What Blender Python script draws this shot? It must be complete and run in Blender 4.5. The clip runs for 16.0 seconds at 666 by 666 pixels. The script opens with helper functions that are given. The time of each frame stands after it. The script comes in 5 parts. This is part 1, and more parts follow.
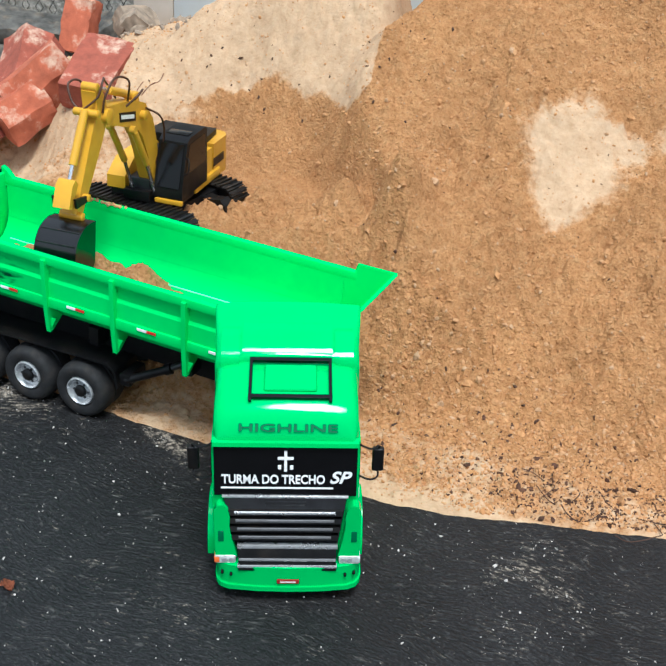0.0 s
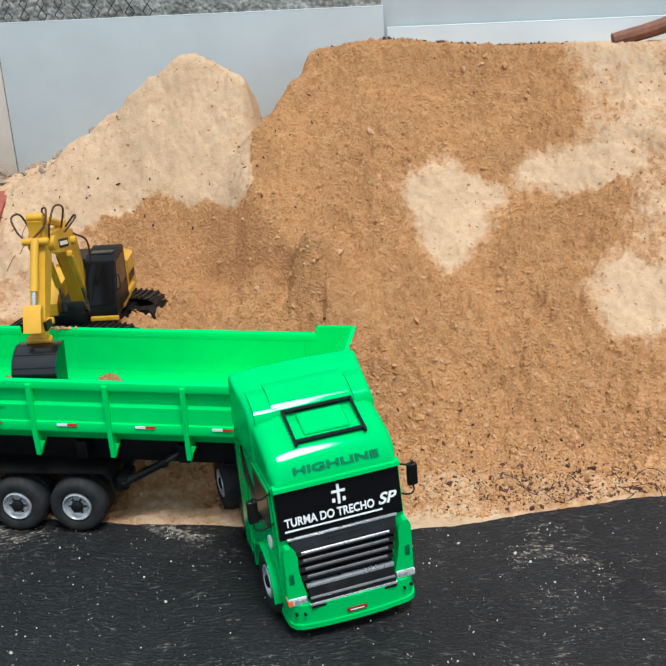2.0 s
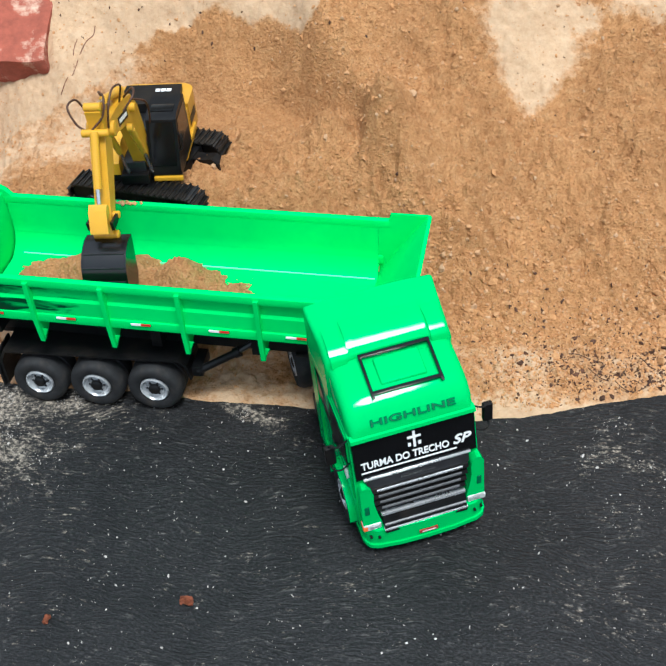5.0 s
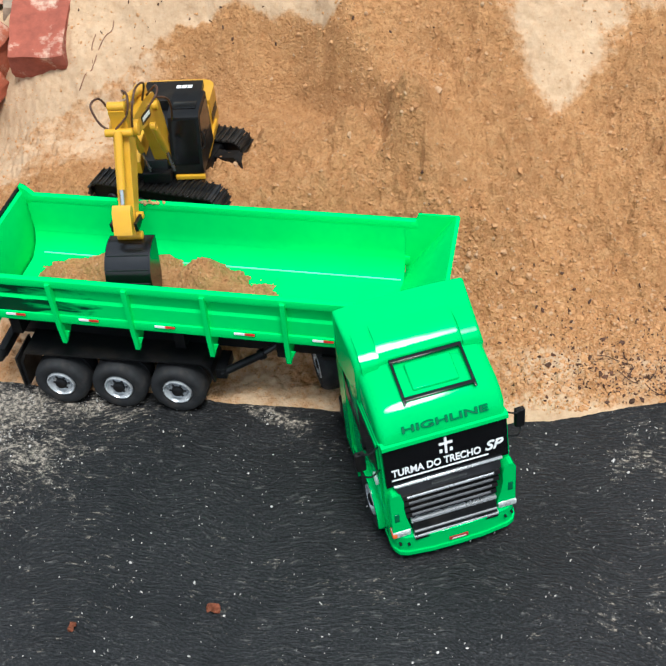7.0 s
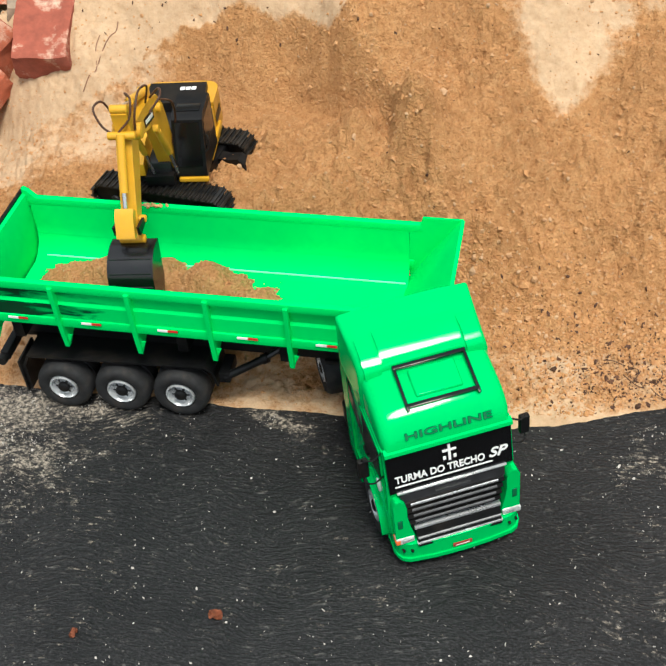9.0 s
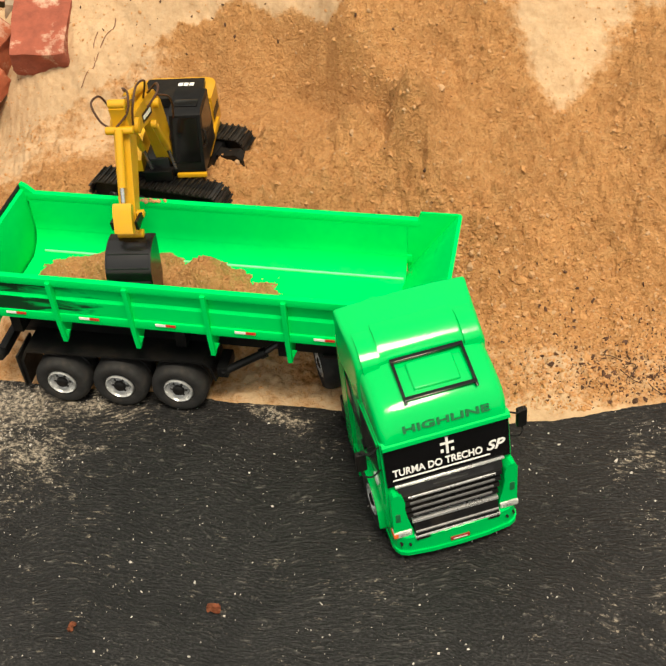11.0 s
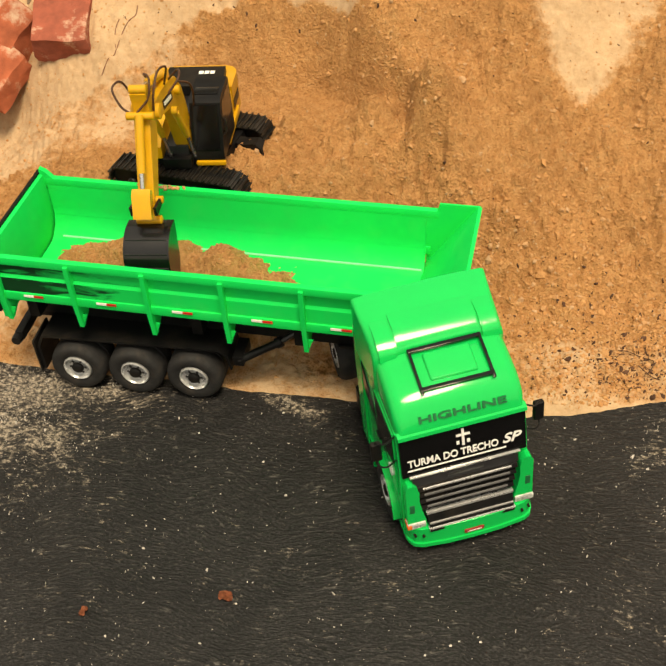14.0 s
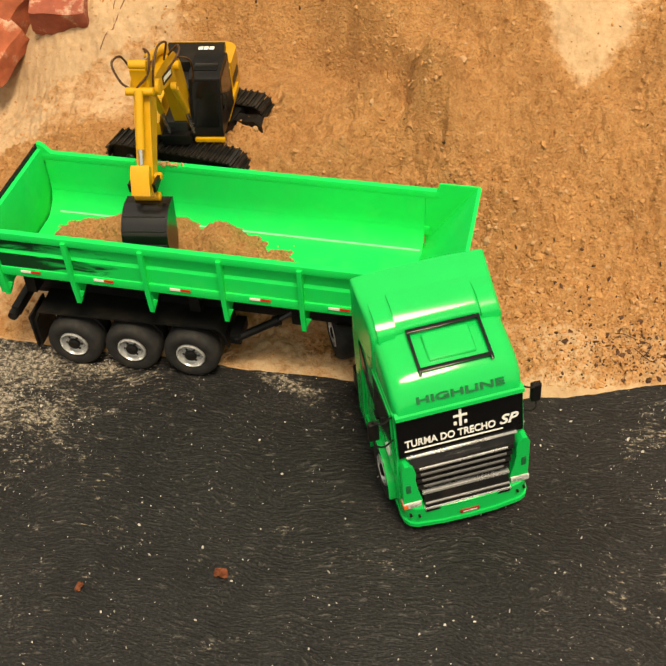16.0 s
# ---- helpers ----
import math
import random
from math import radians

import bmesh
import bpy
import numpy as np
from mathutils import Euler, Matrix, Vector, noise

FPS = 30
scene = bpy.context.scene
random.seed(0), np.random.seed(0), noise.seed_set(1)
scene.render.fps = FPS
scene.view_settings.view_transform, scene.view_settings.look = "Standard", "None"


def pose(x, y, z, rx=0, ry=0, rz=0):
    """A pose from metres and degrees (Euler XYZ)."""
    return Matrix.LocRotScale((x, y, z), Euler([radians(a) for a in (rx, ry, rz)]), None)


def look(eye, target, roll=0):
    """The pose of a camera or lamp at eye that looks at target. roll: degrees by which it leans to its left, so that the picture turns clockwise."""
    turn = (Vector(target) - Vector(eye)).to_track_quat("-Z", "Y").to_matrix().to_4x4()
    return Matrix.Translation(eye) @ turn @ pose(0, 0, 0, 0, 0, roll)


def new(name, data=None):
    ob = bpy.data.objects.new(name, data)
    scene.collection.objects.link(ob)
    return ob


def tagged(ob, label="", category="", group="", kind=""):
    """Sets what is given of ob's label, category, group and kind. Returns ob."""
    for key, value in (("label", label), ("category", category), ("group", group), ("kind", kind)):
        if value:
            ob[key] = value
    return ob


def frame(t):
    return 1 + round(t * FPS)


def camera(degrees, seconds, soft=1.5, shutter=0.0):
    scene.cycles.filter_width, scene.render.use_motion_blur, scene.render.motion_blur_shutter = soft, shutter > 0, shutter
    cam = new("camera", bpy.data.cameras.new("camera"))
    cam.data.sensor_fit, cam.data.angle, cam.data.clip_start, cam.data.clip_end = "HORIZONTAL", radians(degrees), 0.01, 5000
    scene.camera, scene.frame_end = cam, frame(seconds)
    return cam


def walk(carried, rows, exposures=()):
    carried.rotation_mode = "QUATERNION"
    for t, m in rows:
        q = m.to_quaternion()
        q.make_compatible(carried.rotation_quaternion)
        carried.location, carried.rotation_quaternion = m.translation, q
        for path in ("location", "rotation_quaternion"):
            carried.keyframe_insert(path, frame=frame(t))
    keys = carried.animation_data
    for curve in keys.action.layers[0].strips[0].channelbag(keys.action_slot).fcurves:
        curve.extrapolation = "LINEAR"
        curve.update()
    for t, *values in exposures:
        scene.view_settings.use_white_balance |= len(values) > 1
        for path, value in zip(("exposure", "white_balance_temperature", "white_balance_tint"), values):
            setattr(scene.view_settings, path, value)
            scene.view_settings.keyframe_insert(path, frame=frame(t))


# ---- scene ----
cam = camera(34.4, 16.0, soft=1.8)
PATH = [
    (0, (0.983, -1.045, 0.866), (0.323, 0.574, -0.105), 3.6),
    (0.5, (0.896, -1.07, 0.845), (0.274, 0.591, -0.08), -0.8),
    (1, (0.806, -1.159, 0.828), (0.36, 0.612, 0.013), -1.8),
    (1.5, (0.754, -1.251, 0.83), (0.527, 0.586, 0.074), -3.0),
    (2, (0.749, -1.283, 0.831), (0.487, 0.554, 0.084), -3.4),
    (2.5, (0.748, -1.281, 0.84), (0.482, 0.55, 0.08), -4.1),
    (3, (0.755, -1.246, 0.886), (0.476, 0.559, 0.072), -4.4),
    (3.5, (0.786, -1.164, 1.007), (0.464, 0.503, -0.05), -5.6),
    (4, (0.796, -1.095, 1.091), (0.395, 0.466, -0.093), -7.5),
    (4.5, (0.784, -1.059, 1.117), (0.365, 0.428, -0.153), -6.7),
    (5, (0.703, -1.057, 1.14), (0.365, 0.398, -0.19), -5.6),
    (5.2, (0.686, -1.058, 1.14), (0.359, 0.397, -0.194), -5.9),
    (7.5, (0.668, -1.025, 1.143), (0.319, 0.41, -0.205), -5.9),
    (8, (0.668, -1.021, 1.144), (0.318, 0.413, -0.206), -6.0),
    (8.5, (0.669, -1.019, 1.143), (0.319, 0.418, -0.204), -6.0),
    (9, (0.671, -1.018, 1.143), (0.313, 0.414, -0.206), -6.1),
    (11.5, (0.672, -1.03, 1.137), (0.318, 0.407, -0.209), -6.0),
    (12, (0.672, -1.034, 1.137), (0.315, 0.406, -0.204), -6.0),
    (12.5, (0.668, -1.035, 1.135), (0.311, 0.407, -0.204), -5.9),
    (13, (0.666, -1.034, 1.134), (0.309, 0.408, -0.205), -5.8),
    (13.5, (0.667, -1.032, 1.132), (0.309, 0.41, -0.206), -5.9),
    (14, (0.667, -1.03, 1.127), (0.289, 0.397, -0.222), -5.6),
    (14.5, (0.664, -1.036, 1.125), (0.282, 0.395, -0.218), -5.3),
    (15, (0.66, -1.029, 1.126), (0.304, 0.295, -0.33), -5.1),
    (15.5, (0.66, -1.032, 1.125), (0.303, 0.311, -0.313), -4.9),
    (16, (0.659, -1.03, 1.128), (0.299, 0.373, -0.252), -4.6),
]
walk(cam, [(t, look(eye, target, roll)) for t, eye, target, roll in PATH],
     exposures=[(0, 0.33, 4700, 9), (0.8, 0.26, 4700, 9), (1.5, 0.20, 4720, 9), (3, 0.18, 4760, 9), (4, 0.22, 4760, 9), (5, 0.33, 4740, 9), (9, 0.33, 5150, 9), (11.5, 0.25, 6350, 10), (16, 0.18, 6850, 10)])

# ---------- light: an overcast sky ----------
world = bpy.data.worlds.new("sky")
scene.world = world
world.use_nodes = True
wn = world.node_tree
sky = wn.nodes.new("ShaderNodeTexSky")
sky.sky_type = "NISHITA"
sky.sun_disc = False
sky.sun_elevation = radians(68)
sky.sun_rotation = radians(144)
sky.air_density, sky.dust_density, sky.ozone_density = 1.6, 4.0, 0.6
haze = wn.nodes.new("ShaderNodeMixRGB")
haze.inputs[0].default_value = 0.65
haze.inputs[2].default_value = (7.7, 6.7, 4.75, 1)
wn.links.new(sky.outputs[0], haze.inputs[1])
wn.links.new(haze.outputs[0], wn.nodes["Background"].inputs[0])
wn.nodes["Background"].inputs[1].default_value = 0.12
sun_data = bpy.data.lights.new("sun", "SUN")
sun_data.energy, sun_data.angle, sun_data.color = 3.6, radians(17), (1.0, 0.84, 0.59)
sun = new("sun", sun_data)
sun.matrix_world = look((0.98, -0.75, 3.5), (0.2, 0.32, 0.2))


# ---------- materials ----------
def material(name):
    m = bpy.data.materials.new(name)
    m.use_nodes = True
    return m, m.node_tree, m.node_tree.nodes["Principled BSDF"]


def noise_node(nt, scale, detail=4.0, rough=0.55, coord="Object"):
    tc = nt.nodes.new("ShaderNodeTexCoord")
    n = nt.nodes.new("ShaderNodeTexNoise")
    n.inputs["Scale"].default_value = scale
    n.inputs["Detail"].default_value = detail
    n.inputs["Roughness"].default_value = rough
    nt.links.new(tc.outputs[coord], n.inputs["Vector"])
    return n


def ramp_node(nt, source, stops):
    r = nt.nodes.new("ShaderNodeValToRGB")
    while len(r.color_ramp.elements) < len(stops):
        r.color_ramp.elements.new(0.5)
    for e, (p, c) in zip(r.color_ramp.elements, stops):
        e.position = p
        e.color = (*c, 1) if len(c) == 3 else c
    nt.links.new(source, r.inputs[0])
    return r


def bump_node(nt, bsdf, source, strength, distance):
    b = nt.nodes.new("ShaderNodeBump")
    b.inputs["Strength"].default_value = strength
    b.inputs["Distance"].default_value = distance
    nt.links.new(source, b.inputs["Height"])
    nt.links.new(b.outputs[0], bsdf.inputs["Normal"])
    return b


def mix_node(nt, factor, a, b, mode="MIX"):
    m = nt.nodes.new("ShaderNodeMixRGB")
    m.blend_type = mode
    for k, v in ((0, factor), (1, a), (2, b)):
        if isinstance(v, (int, float)):
            m.inputs[k].default_value = v
        elif isinstance(v, tuple):
            m.inputs[k].default_value = (*v, 1)
        else:
            nt.links.new(v, m.inputs[k])
    return m


def worn(name, color, rough=0.4, metal=0.0, vary=0.12, scale=60.0, coat=0.0, bump=0.0, dust=0.0, gloss=0.4):
    """Paint, plastic or metal with a little mottling, uneven gloss and settled dust."""
    m, nt, b = material(name)
    n = noise_node(nt, scale, 5)
    lo = tuple(c * (1 - vary) for c in color)
    hi = tuple(min(1, c * (1 + vary)) for c in color)
    col = ramp_node(nt, n.outputs["Fac"], [(0.3, lo), (0.7, hi)]).outputs[0]
    if dust:
        d = noise_node(nt, 28.0, 6, 0.65)
        mask = ramp_node(nt, d.outputs["Fac"], [(0.5, (0, 0, 0)), (0.75, (dust, dust, dust))])
        col = mix_node(nt, mask.outputs[0], col, (0.45, 0.33, 0.21)).outputs[0]
    nt.links.new(col, b.inputs["Base Color"])
    g = noise_node(nt, scale * 0.4, 3)
    r = ramp_node(nt, g.outputs["Fac"], [(0.3, (rough * 0.8,) * 3), (0.75, (min(1, rough * 1.25),) * 3)])
    nt.links.new(r.outputs[0], b.inputs["Roughness"])
    b.inputs["Metallic"].default_value = metal
    b.inputs["Coat Weight"].default_value = coat
    b.inputs["Coat Roughness"].default_value = 0.08
    b.inputs["Specular IOR Level"].default_value = gloss
    if bump:
        f = noise_node(nt, scale * 6, 3)
        bump_node(nt, b, f.outputs["Fac"], 0.4, bump)
    return m


GREEN = worn("green_gloss_paint", (0.0, 0.49, 0.088), 0.13, vary=0.03, scale=14, coat=0.0, gloss=0.42)
GREEN_BED = worn("green_bed_paint", (0.0, 0.67, 0.110), 0.45, vary=0.04, scale=12, coat=0.0, dust=0.03)
GREEN_BED.node_tree.nodes["Principled BSDF"].inputs["Specular IOR Level"].default_value = 0.12


def smoke_material():
    """Green paint under a printed flame that thins out along the trailer."""
    m, nt, b = material("flame_print")
    tc = nt.nodes.new("ShaderNodeTexCoord")
    sep = nt.nodes.new("ShaderNodeSeparateXYZ")
    nt.links.new(tc.outputs["Object"], sep.inputs[0])
    stretch = nt.nodes.new("ShaderNodeMapping")
    stretch.inputs["Scale"].default_value = (0.22, 1.0, 1.0)
    stretch.inputs["Rotation"].default_value = (0, -0.18, 0)
    nt.links.new(tc.outputs["Object"], stretch.inputs["Vector"])
    n = noise_node(nt, 75, 4, 0.55)
    n.inputs["Distortion"].default_value = 0.8
    nt.links.new(stretch.outputs[0], n.inputs["Vector"])
    fade = nt.nodes.new("ShaderNodeMapRange")
    for k, v in ((1, 0.0), (2, 0.22), (3, 0.26), (4, -0.22)):
        fade.inputs[k].default_value = v
    nt.links.new(sep.outputs[0], fade.inputs[0])
    add = nt.nodes.new("ShaderNodeMath")
    nt.links.new(n.outputs["Fac"], add.inputs[0])
    nt.links.new(fade.outputs[0], add.inputs[1])
    mask = ramp_node(nt, add.outputs[0], [(0.42, (0, 0, 0)), (0.60, (0.95, 0.95, 0.95))])
    col = mix_node(nt, mask.outputs[0], (0.0, 0.60, 0.10), (0.004, 0.012, 0.008))
    nt.links.new(col.outputs[0], b.inputs["Base Color"])
    b.inputs["Roughness"].default_value = 0.3
    b.inputs["Specular IOR Level"].default_value = 0.3
    return m


SMOKE = smoke_material()
BLACK = worn("black_plastic", (0.006, 0.006, 0.0065), 0.4, vary=0.3, scale=80, dust=0.03, gloss=0.2)
BLACK_GLOSS = worn("black_gloss", (0.003, 0.003, 0.0035), 0.16, vary=0.2, scale=40, coat=0.0, gloss=0.3)
RUBBER = worn("tyre_rubber", (0.018, 0.018, 0.019), 0.72, vary=0.25, scale=90, bump=0.0004, dust=0.06, gloss=0.25)
SILVER = worn("silver_wheel_paint", (0.55, 0.56, 0.57), 0.28, metal=0.5, vary=0.1, scale=120)
GREY_BAR = worn("grey_plastic_bar", (0.16, 0.16, 0.165), 0.35, metal=0.2, vary=0.2, scale=90)
CHROME = worn("chrome", (0.80, 0.81, 0.82), 0.28, metal=0.75, vary=0.1, scale=120)
STEEL = worn("steel_rod", (0.7, 0.7, 0.7), 0.25, metal=1.0, vary=0.1, scale=120)
DARK_GREY = worn("dark_grey_grille", (0.018, 0.018, 0.020), 0.35, vary=0.25, scale=80)
YELLOW = worn("yellow_paint", (0.58, 0.31, 0.005), 0.36, vary=0.10, scale=30, coat=0.1, dust=0.10)
YELLOW_DEEP = worn("yellow_shell", (0.53, 0.275, 0.008), 0.4, vary=0.08, scale=26, coat=0.15, dust=0.14)
WHITE = worn("white_sticker", (0.82, 0.82, 0.80), 0.45, vary=0.06, scale=150)
RED = worn("red_sticker", (0.55, 0.02, 0.012), 0.4, vary=0.15, scale=150)
PLATE_RED = worn("dark_red_plate", (0.22, 0.018, 0.012), 0.4, vary=0.2, scale=150)
TRACK = worn("black_track_rubber", (0.008, 0.008, 0.008), 0.32, vary=0.3, scale=120, dust=0.05, gloss=0.5)
BUCKET = worn("glossy_black_bucket", (0.004, 0.004, 0.0045), 0.24, vary=0.3, scale=60, gloss=0.6)
# paler than the bed paint: the crease's highlight is put into this colour
SEAM_HIGHLIGHT = worn("pale_green_seam_highlight", (0.22, 0.75, 0.38), 0.2, vary=0.1, scale=40)
AMBER = worn("amber_lens", (0.75, 0.16, 0.03), 0.2, vary=0.1, scale=150, coat=0.5)
LENS = worn("clear_lens", (0.50, 0.52, 0.50), 0.12, vary=0.45, scale=160, coat=0.5)
LETTER = worn("dark_green_letter", (0.012, 0.13, 0.045), 0.35, vary=0.1, scale=90)
BROWN_HOSE = worn("brown_hose", (0.06, 0.025, 0.012), 0.45, vary=0.3, scale=120)
PANEL = worn("grey_metal_sheet", (0.47, 0.50, 0.50), 0.5, vary=0.05, scale=9, dust=0.10)
PANEL_PALE = worn("pale_metal_sheet", (0.60, 0.64, 0.64), 0.5, vary=0.04, scale=9)
MORTAR = worn("old_mortar", (0.27, 0.21, 0.15), 0.95, vary=0.35, scale=45, bump=0.001, dust=0.4)
ROCK = worn("dark_grey_stone", (0.085, 0.08, 0.07), 0.9, vary=0.6, scale=38, bump=0.002, dust=0.3)
PANEL_CREAM = worn("cream_board", (0.60, 0.54, 0.46), 0.6, vary=0.12, scale=10, dust=0.2)
WOOD = worn("brown_stick", (0.16, 0.065, 0.035), 0.7, vary=0.35, scale=40, bump=0.001)
WIRE = worn("weathered_wire", (0.06, 0.06, 0.055), 0.6, metal=0.3, vary=0.3, scale=90)


def sand_material(name, with_dry=True):
    m, nt, b = material(name)
    fine = noise_node(nt, 260, 4, 0.6)
    mid = noise_node(nt, 60, 6, 0.70)
    broad = noise_node(nt, 9, 4, 0.6)
    wet = ramp_node(nt, mid.outputs["Fac"], [(0.28, (0.40, 0.197, 0.072)), (0.52, (0.50, 0.268, 0.106)), (0.75, (0.57, 0.34, 0.152))])
    dry = ramp_node(nt, mid.outputs["Fac"], [(0.25, (0.41, 0.272, 0.152)), (0.5, (0.49, 0.345, 0.208)), (0.8, (0.53, 0.395, 0.258))])
    shade = ramp_node(nt, broad.outputs["Fac"], [(0.3, (0.88, 0.86, 0.84)), (0.7, (1.08, 1.06, 1.04))])
    # grain specks; on the bump's own noise, so hollows are painted darker, tops paler
    speck_and_hollow = ramp_node(nt, fine.outputs["Fac"], [(0.27, (0.55, 0.47, 0.40)), (0.40, (0.92, 0.91, 0.90)), (0.60, (1.02, 1.02, 1.02)), (0.75, (1.22, 1.22, 1.22))])
    wet_col = mix_node(nt, 1.0, wet.outputs[0], speck_and_hollow.outputs[0], "MULTIPLY").outputs[0]
    dry_col = mix_node(nt, 0.35, dry.outputs[0], speck_and_hollow.outputs[0], "MULTIPLY").outputs[0]
    b.inputs["Roughness"].default_value = 0.95
    b.inputs["Specular IOR Level"].default_value = 0.15
    if not with_dry:
        geo = nt.nodes.new("ShaderNodeNewGeometry")
        tone = ramp_node(nt, geo.outputs["Random Per Island"], [(0.0, (0.0, 0.0, 0.0)), (0.75, (0.2, 0.2, 0.2)), (1.0, (0.8, 0.8, 0.8))])
        col = mix_node(nt, tone.outputs[0], wet_col, dry_col).outputs[0]
        col = mix_node(nt, 1.0, col, (0.95, 0.93, 0.91), "MULTIPLY").outputs[0]
        nt.links.new(col, b.inputs["Base Color"])
        bump_node(nt, b, fine.outputs["Fac"], 0.3, 0.001)
        return m
    a = nt.nodes.new("ShaderNodeAttribute")
    a.attribute_name = "dry"
    add = nt.nodes.new("ShaderNodeMath")
    add.operation = "MULTIPLY_ADD"
    nt.links.new(mid.outputs["Fac"], add.inputs[0])
    add.inputs[1].default_value = 0.55
    nt.links.new(a.outputs["Fac"], add.inputs[2])
    edge = ramp_node(nt, add.outputs[0], [(0.68, (0, 0, 0)), (0.92, (1, 1, 1))])
    col = mix_node(nt, edge.outputs[0], wet_col, dry_col).outputs[0]
    col = mix_node(nt, 1.0, col, shade.outputs[0], "MULTIPLY").outputs[0]
    nt.links.new(col, b.inputs["Base Color"])
    # crumbly relief where moist, smoother where dry
    firm = nt.nodes.new("ShaderNodeMapRange")
    firm.inputs[3].default_value, firm.inputs[4].default_value = 0.95, 0.28
    nt.links.new(edge.outputs[0], firm.inputs[0])
    lumps = noise_node(nt, 150, 4, 0.65)
    first = bump_node(nt, b, fine.outputs["Fac"], 0.8, 0.005)
    second = bump_node(nt, b, lumps.outputs["Fac"], 0.8, 0.007)
    for n in (first, second):
        nt.links.new(firm.outputs[0], n.inputs["Strength"])
    nt.links.new(first.outputs[0], second.inputs["Normal"])
    return m


SAND = sand_material("moist_and_dry_sand")
CLOD = sand_material("sand_clod", False)
LOAD = sand_material("moist_sand_load")


def asphalt_material():
    m, nt, b = material("dark_road_sheet")
    broad = noise_node(nt, 5.0, 5, 0.6)
    fine = noise_node(nt, 420, 4, 0.65)
    streak = noise_node(nt, 190, 5, 0.75)
    blot = noise_node(nt, 30, 5, 0.7)
    stretch = nt.nodes.new("ShaderNodeMapping")
    stretch.inputs["Scale"].default_value = (0.6, 1.0, 1.0)
    tc = nt.nodes.new("ShaderNodeTexCoord")
    nt.links.new(tc.outputs["Object"], stretch.inputs["Vector"])
    for n in (fine, streak):
        nt.links.new(stretch.outputs[0], n.inputs["Vector"])
    base = ramp_node(nt, broad.outputs["Fac"], [(0.3, (0.007, 0.0072, 0.0078)), (0.7, (0.016, 0.0158, 0.0165))])
    grain = ramp_node(nt, fine.outputs["Fac"], [(0.33, (0.30, 0.30, 0.30)), (0.52, (0.9, 0.9, 0.9)), (0.70, (3.0, 3.0, 3.0))])
    col = mix_node(nt, 1.0, base.outputs[0], grain.outputs[0], "MULTIPLY").outputs[0]
    a = nt.nodes.new("ShaderNodeAttribute")
    a.attribute_name = "dust"
    total = a.outputs["Fac"]
    for source, weight in ((streak, 1.2), (blot, 0.65), (fine, 0.35)):
        add = nt.nodes.new("ShaderNodeMath")
        add.operation = "MULTIPLY_ADD"
        nt.links.new(source.outputs["Fac"], add.inputs[0])
        add.inputs[1].default_value = weight
        nt.links.new(total, add.inputs[2])
        total = add.outputs[0]
    mask = ramp_node(nt, total, [(0.72, (0, 0, 0)), (0.88, (0.8, 0.8, 0.8))])
    shift = nt.nodes.new("ShaderNodeMath")
    shift.operation = "SUBTRACT"
    nt.links.new(total, shift.inputs[0])
    shift.inputs[1].default_value = 0.60
    nt.links.new(shift.outputs[0], mask.inputs[0])
    crumble = noise_node(nt, 170, 6, 0.75)
    gaps = ramp_node(nt, crumble.outputs["Fac"], [(0.44, (0.06, 0.06, 0.06)), (0.60, (1, 1, 1))])
    mask = mix_node(nt, 1.0, mask.outputs[0], gaps.outputs[0], "MULTIPLY")
    col = mix_node(nt, mask.outputs[0], col, (0.50, 0.43, 0.34)).outputs[0]
    # short scuffs that follow the swirling lay of the sheet
    swirl = noise_node(nt, 3.5, 3, 0.5)
    bent = mix_node(nt, 0.16, tc.outputs["Object"], swirl.outputs["Color"], "ADD")
    lay = nt.nodes.new("ShaderNodeMapping")
    lay.inputs["Rotation"].default_value = (0, 0, 0.25)
    lay.inputs["Scale"].default_value = (0.30, 1.0, 1.0)
    nt.links.new(bent.outputs[0], lay.inputs["Vector"])
    scuff = noise_node(nt, 210, 4, 0.62)
    nt.links.new(lay.outputs[0], scuff.inputs["Vector"])
    nt.links.new(lay.outputs[0], streak.inputs["Vector"])
    patch = ramp_node(nt, blot.outputs["Fac"], [(0.42, (0.03, 0.03, 0.03)), (0.66, (1, 1, 1))])
    fleck = ramp_node(nt, scuff.outputs["Fac"], [(0.58, (0, 0, 0)), (0.72, (0.62, 0.62, 0.62))])
    fleck = mix_node(nt, 1.0, fleck.outputs[0], patch.outputs[0], "MULTIPLY")
    col = mix_node(nt, fleck.outputs[0], col, (0.20, 0.19, 0.175)).outputs[0]
    nt.links.new(col, b.inputs["Base Color"])
    b.inputs["Roughness"].default_value = 0.5
    b.inputs["Specular IOR Level"].default_value = 0.25
    first = bump_node(nt, b, fine.outputs["Fac"], 0.5, 0.002)
    second = bump_node(nt, b, scuff.outputs["Fac"], 0.6, 0.004)
    nt.links.new(first.outputs[0], second.inputs["Normal"])
    return m


ASPHALT = asphalt_material()


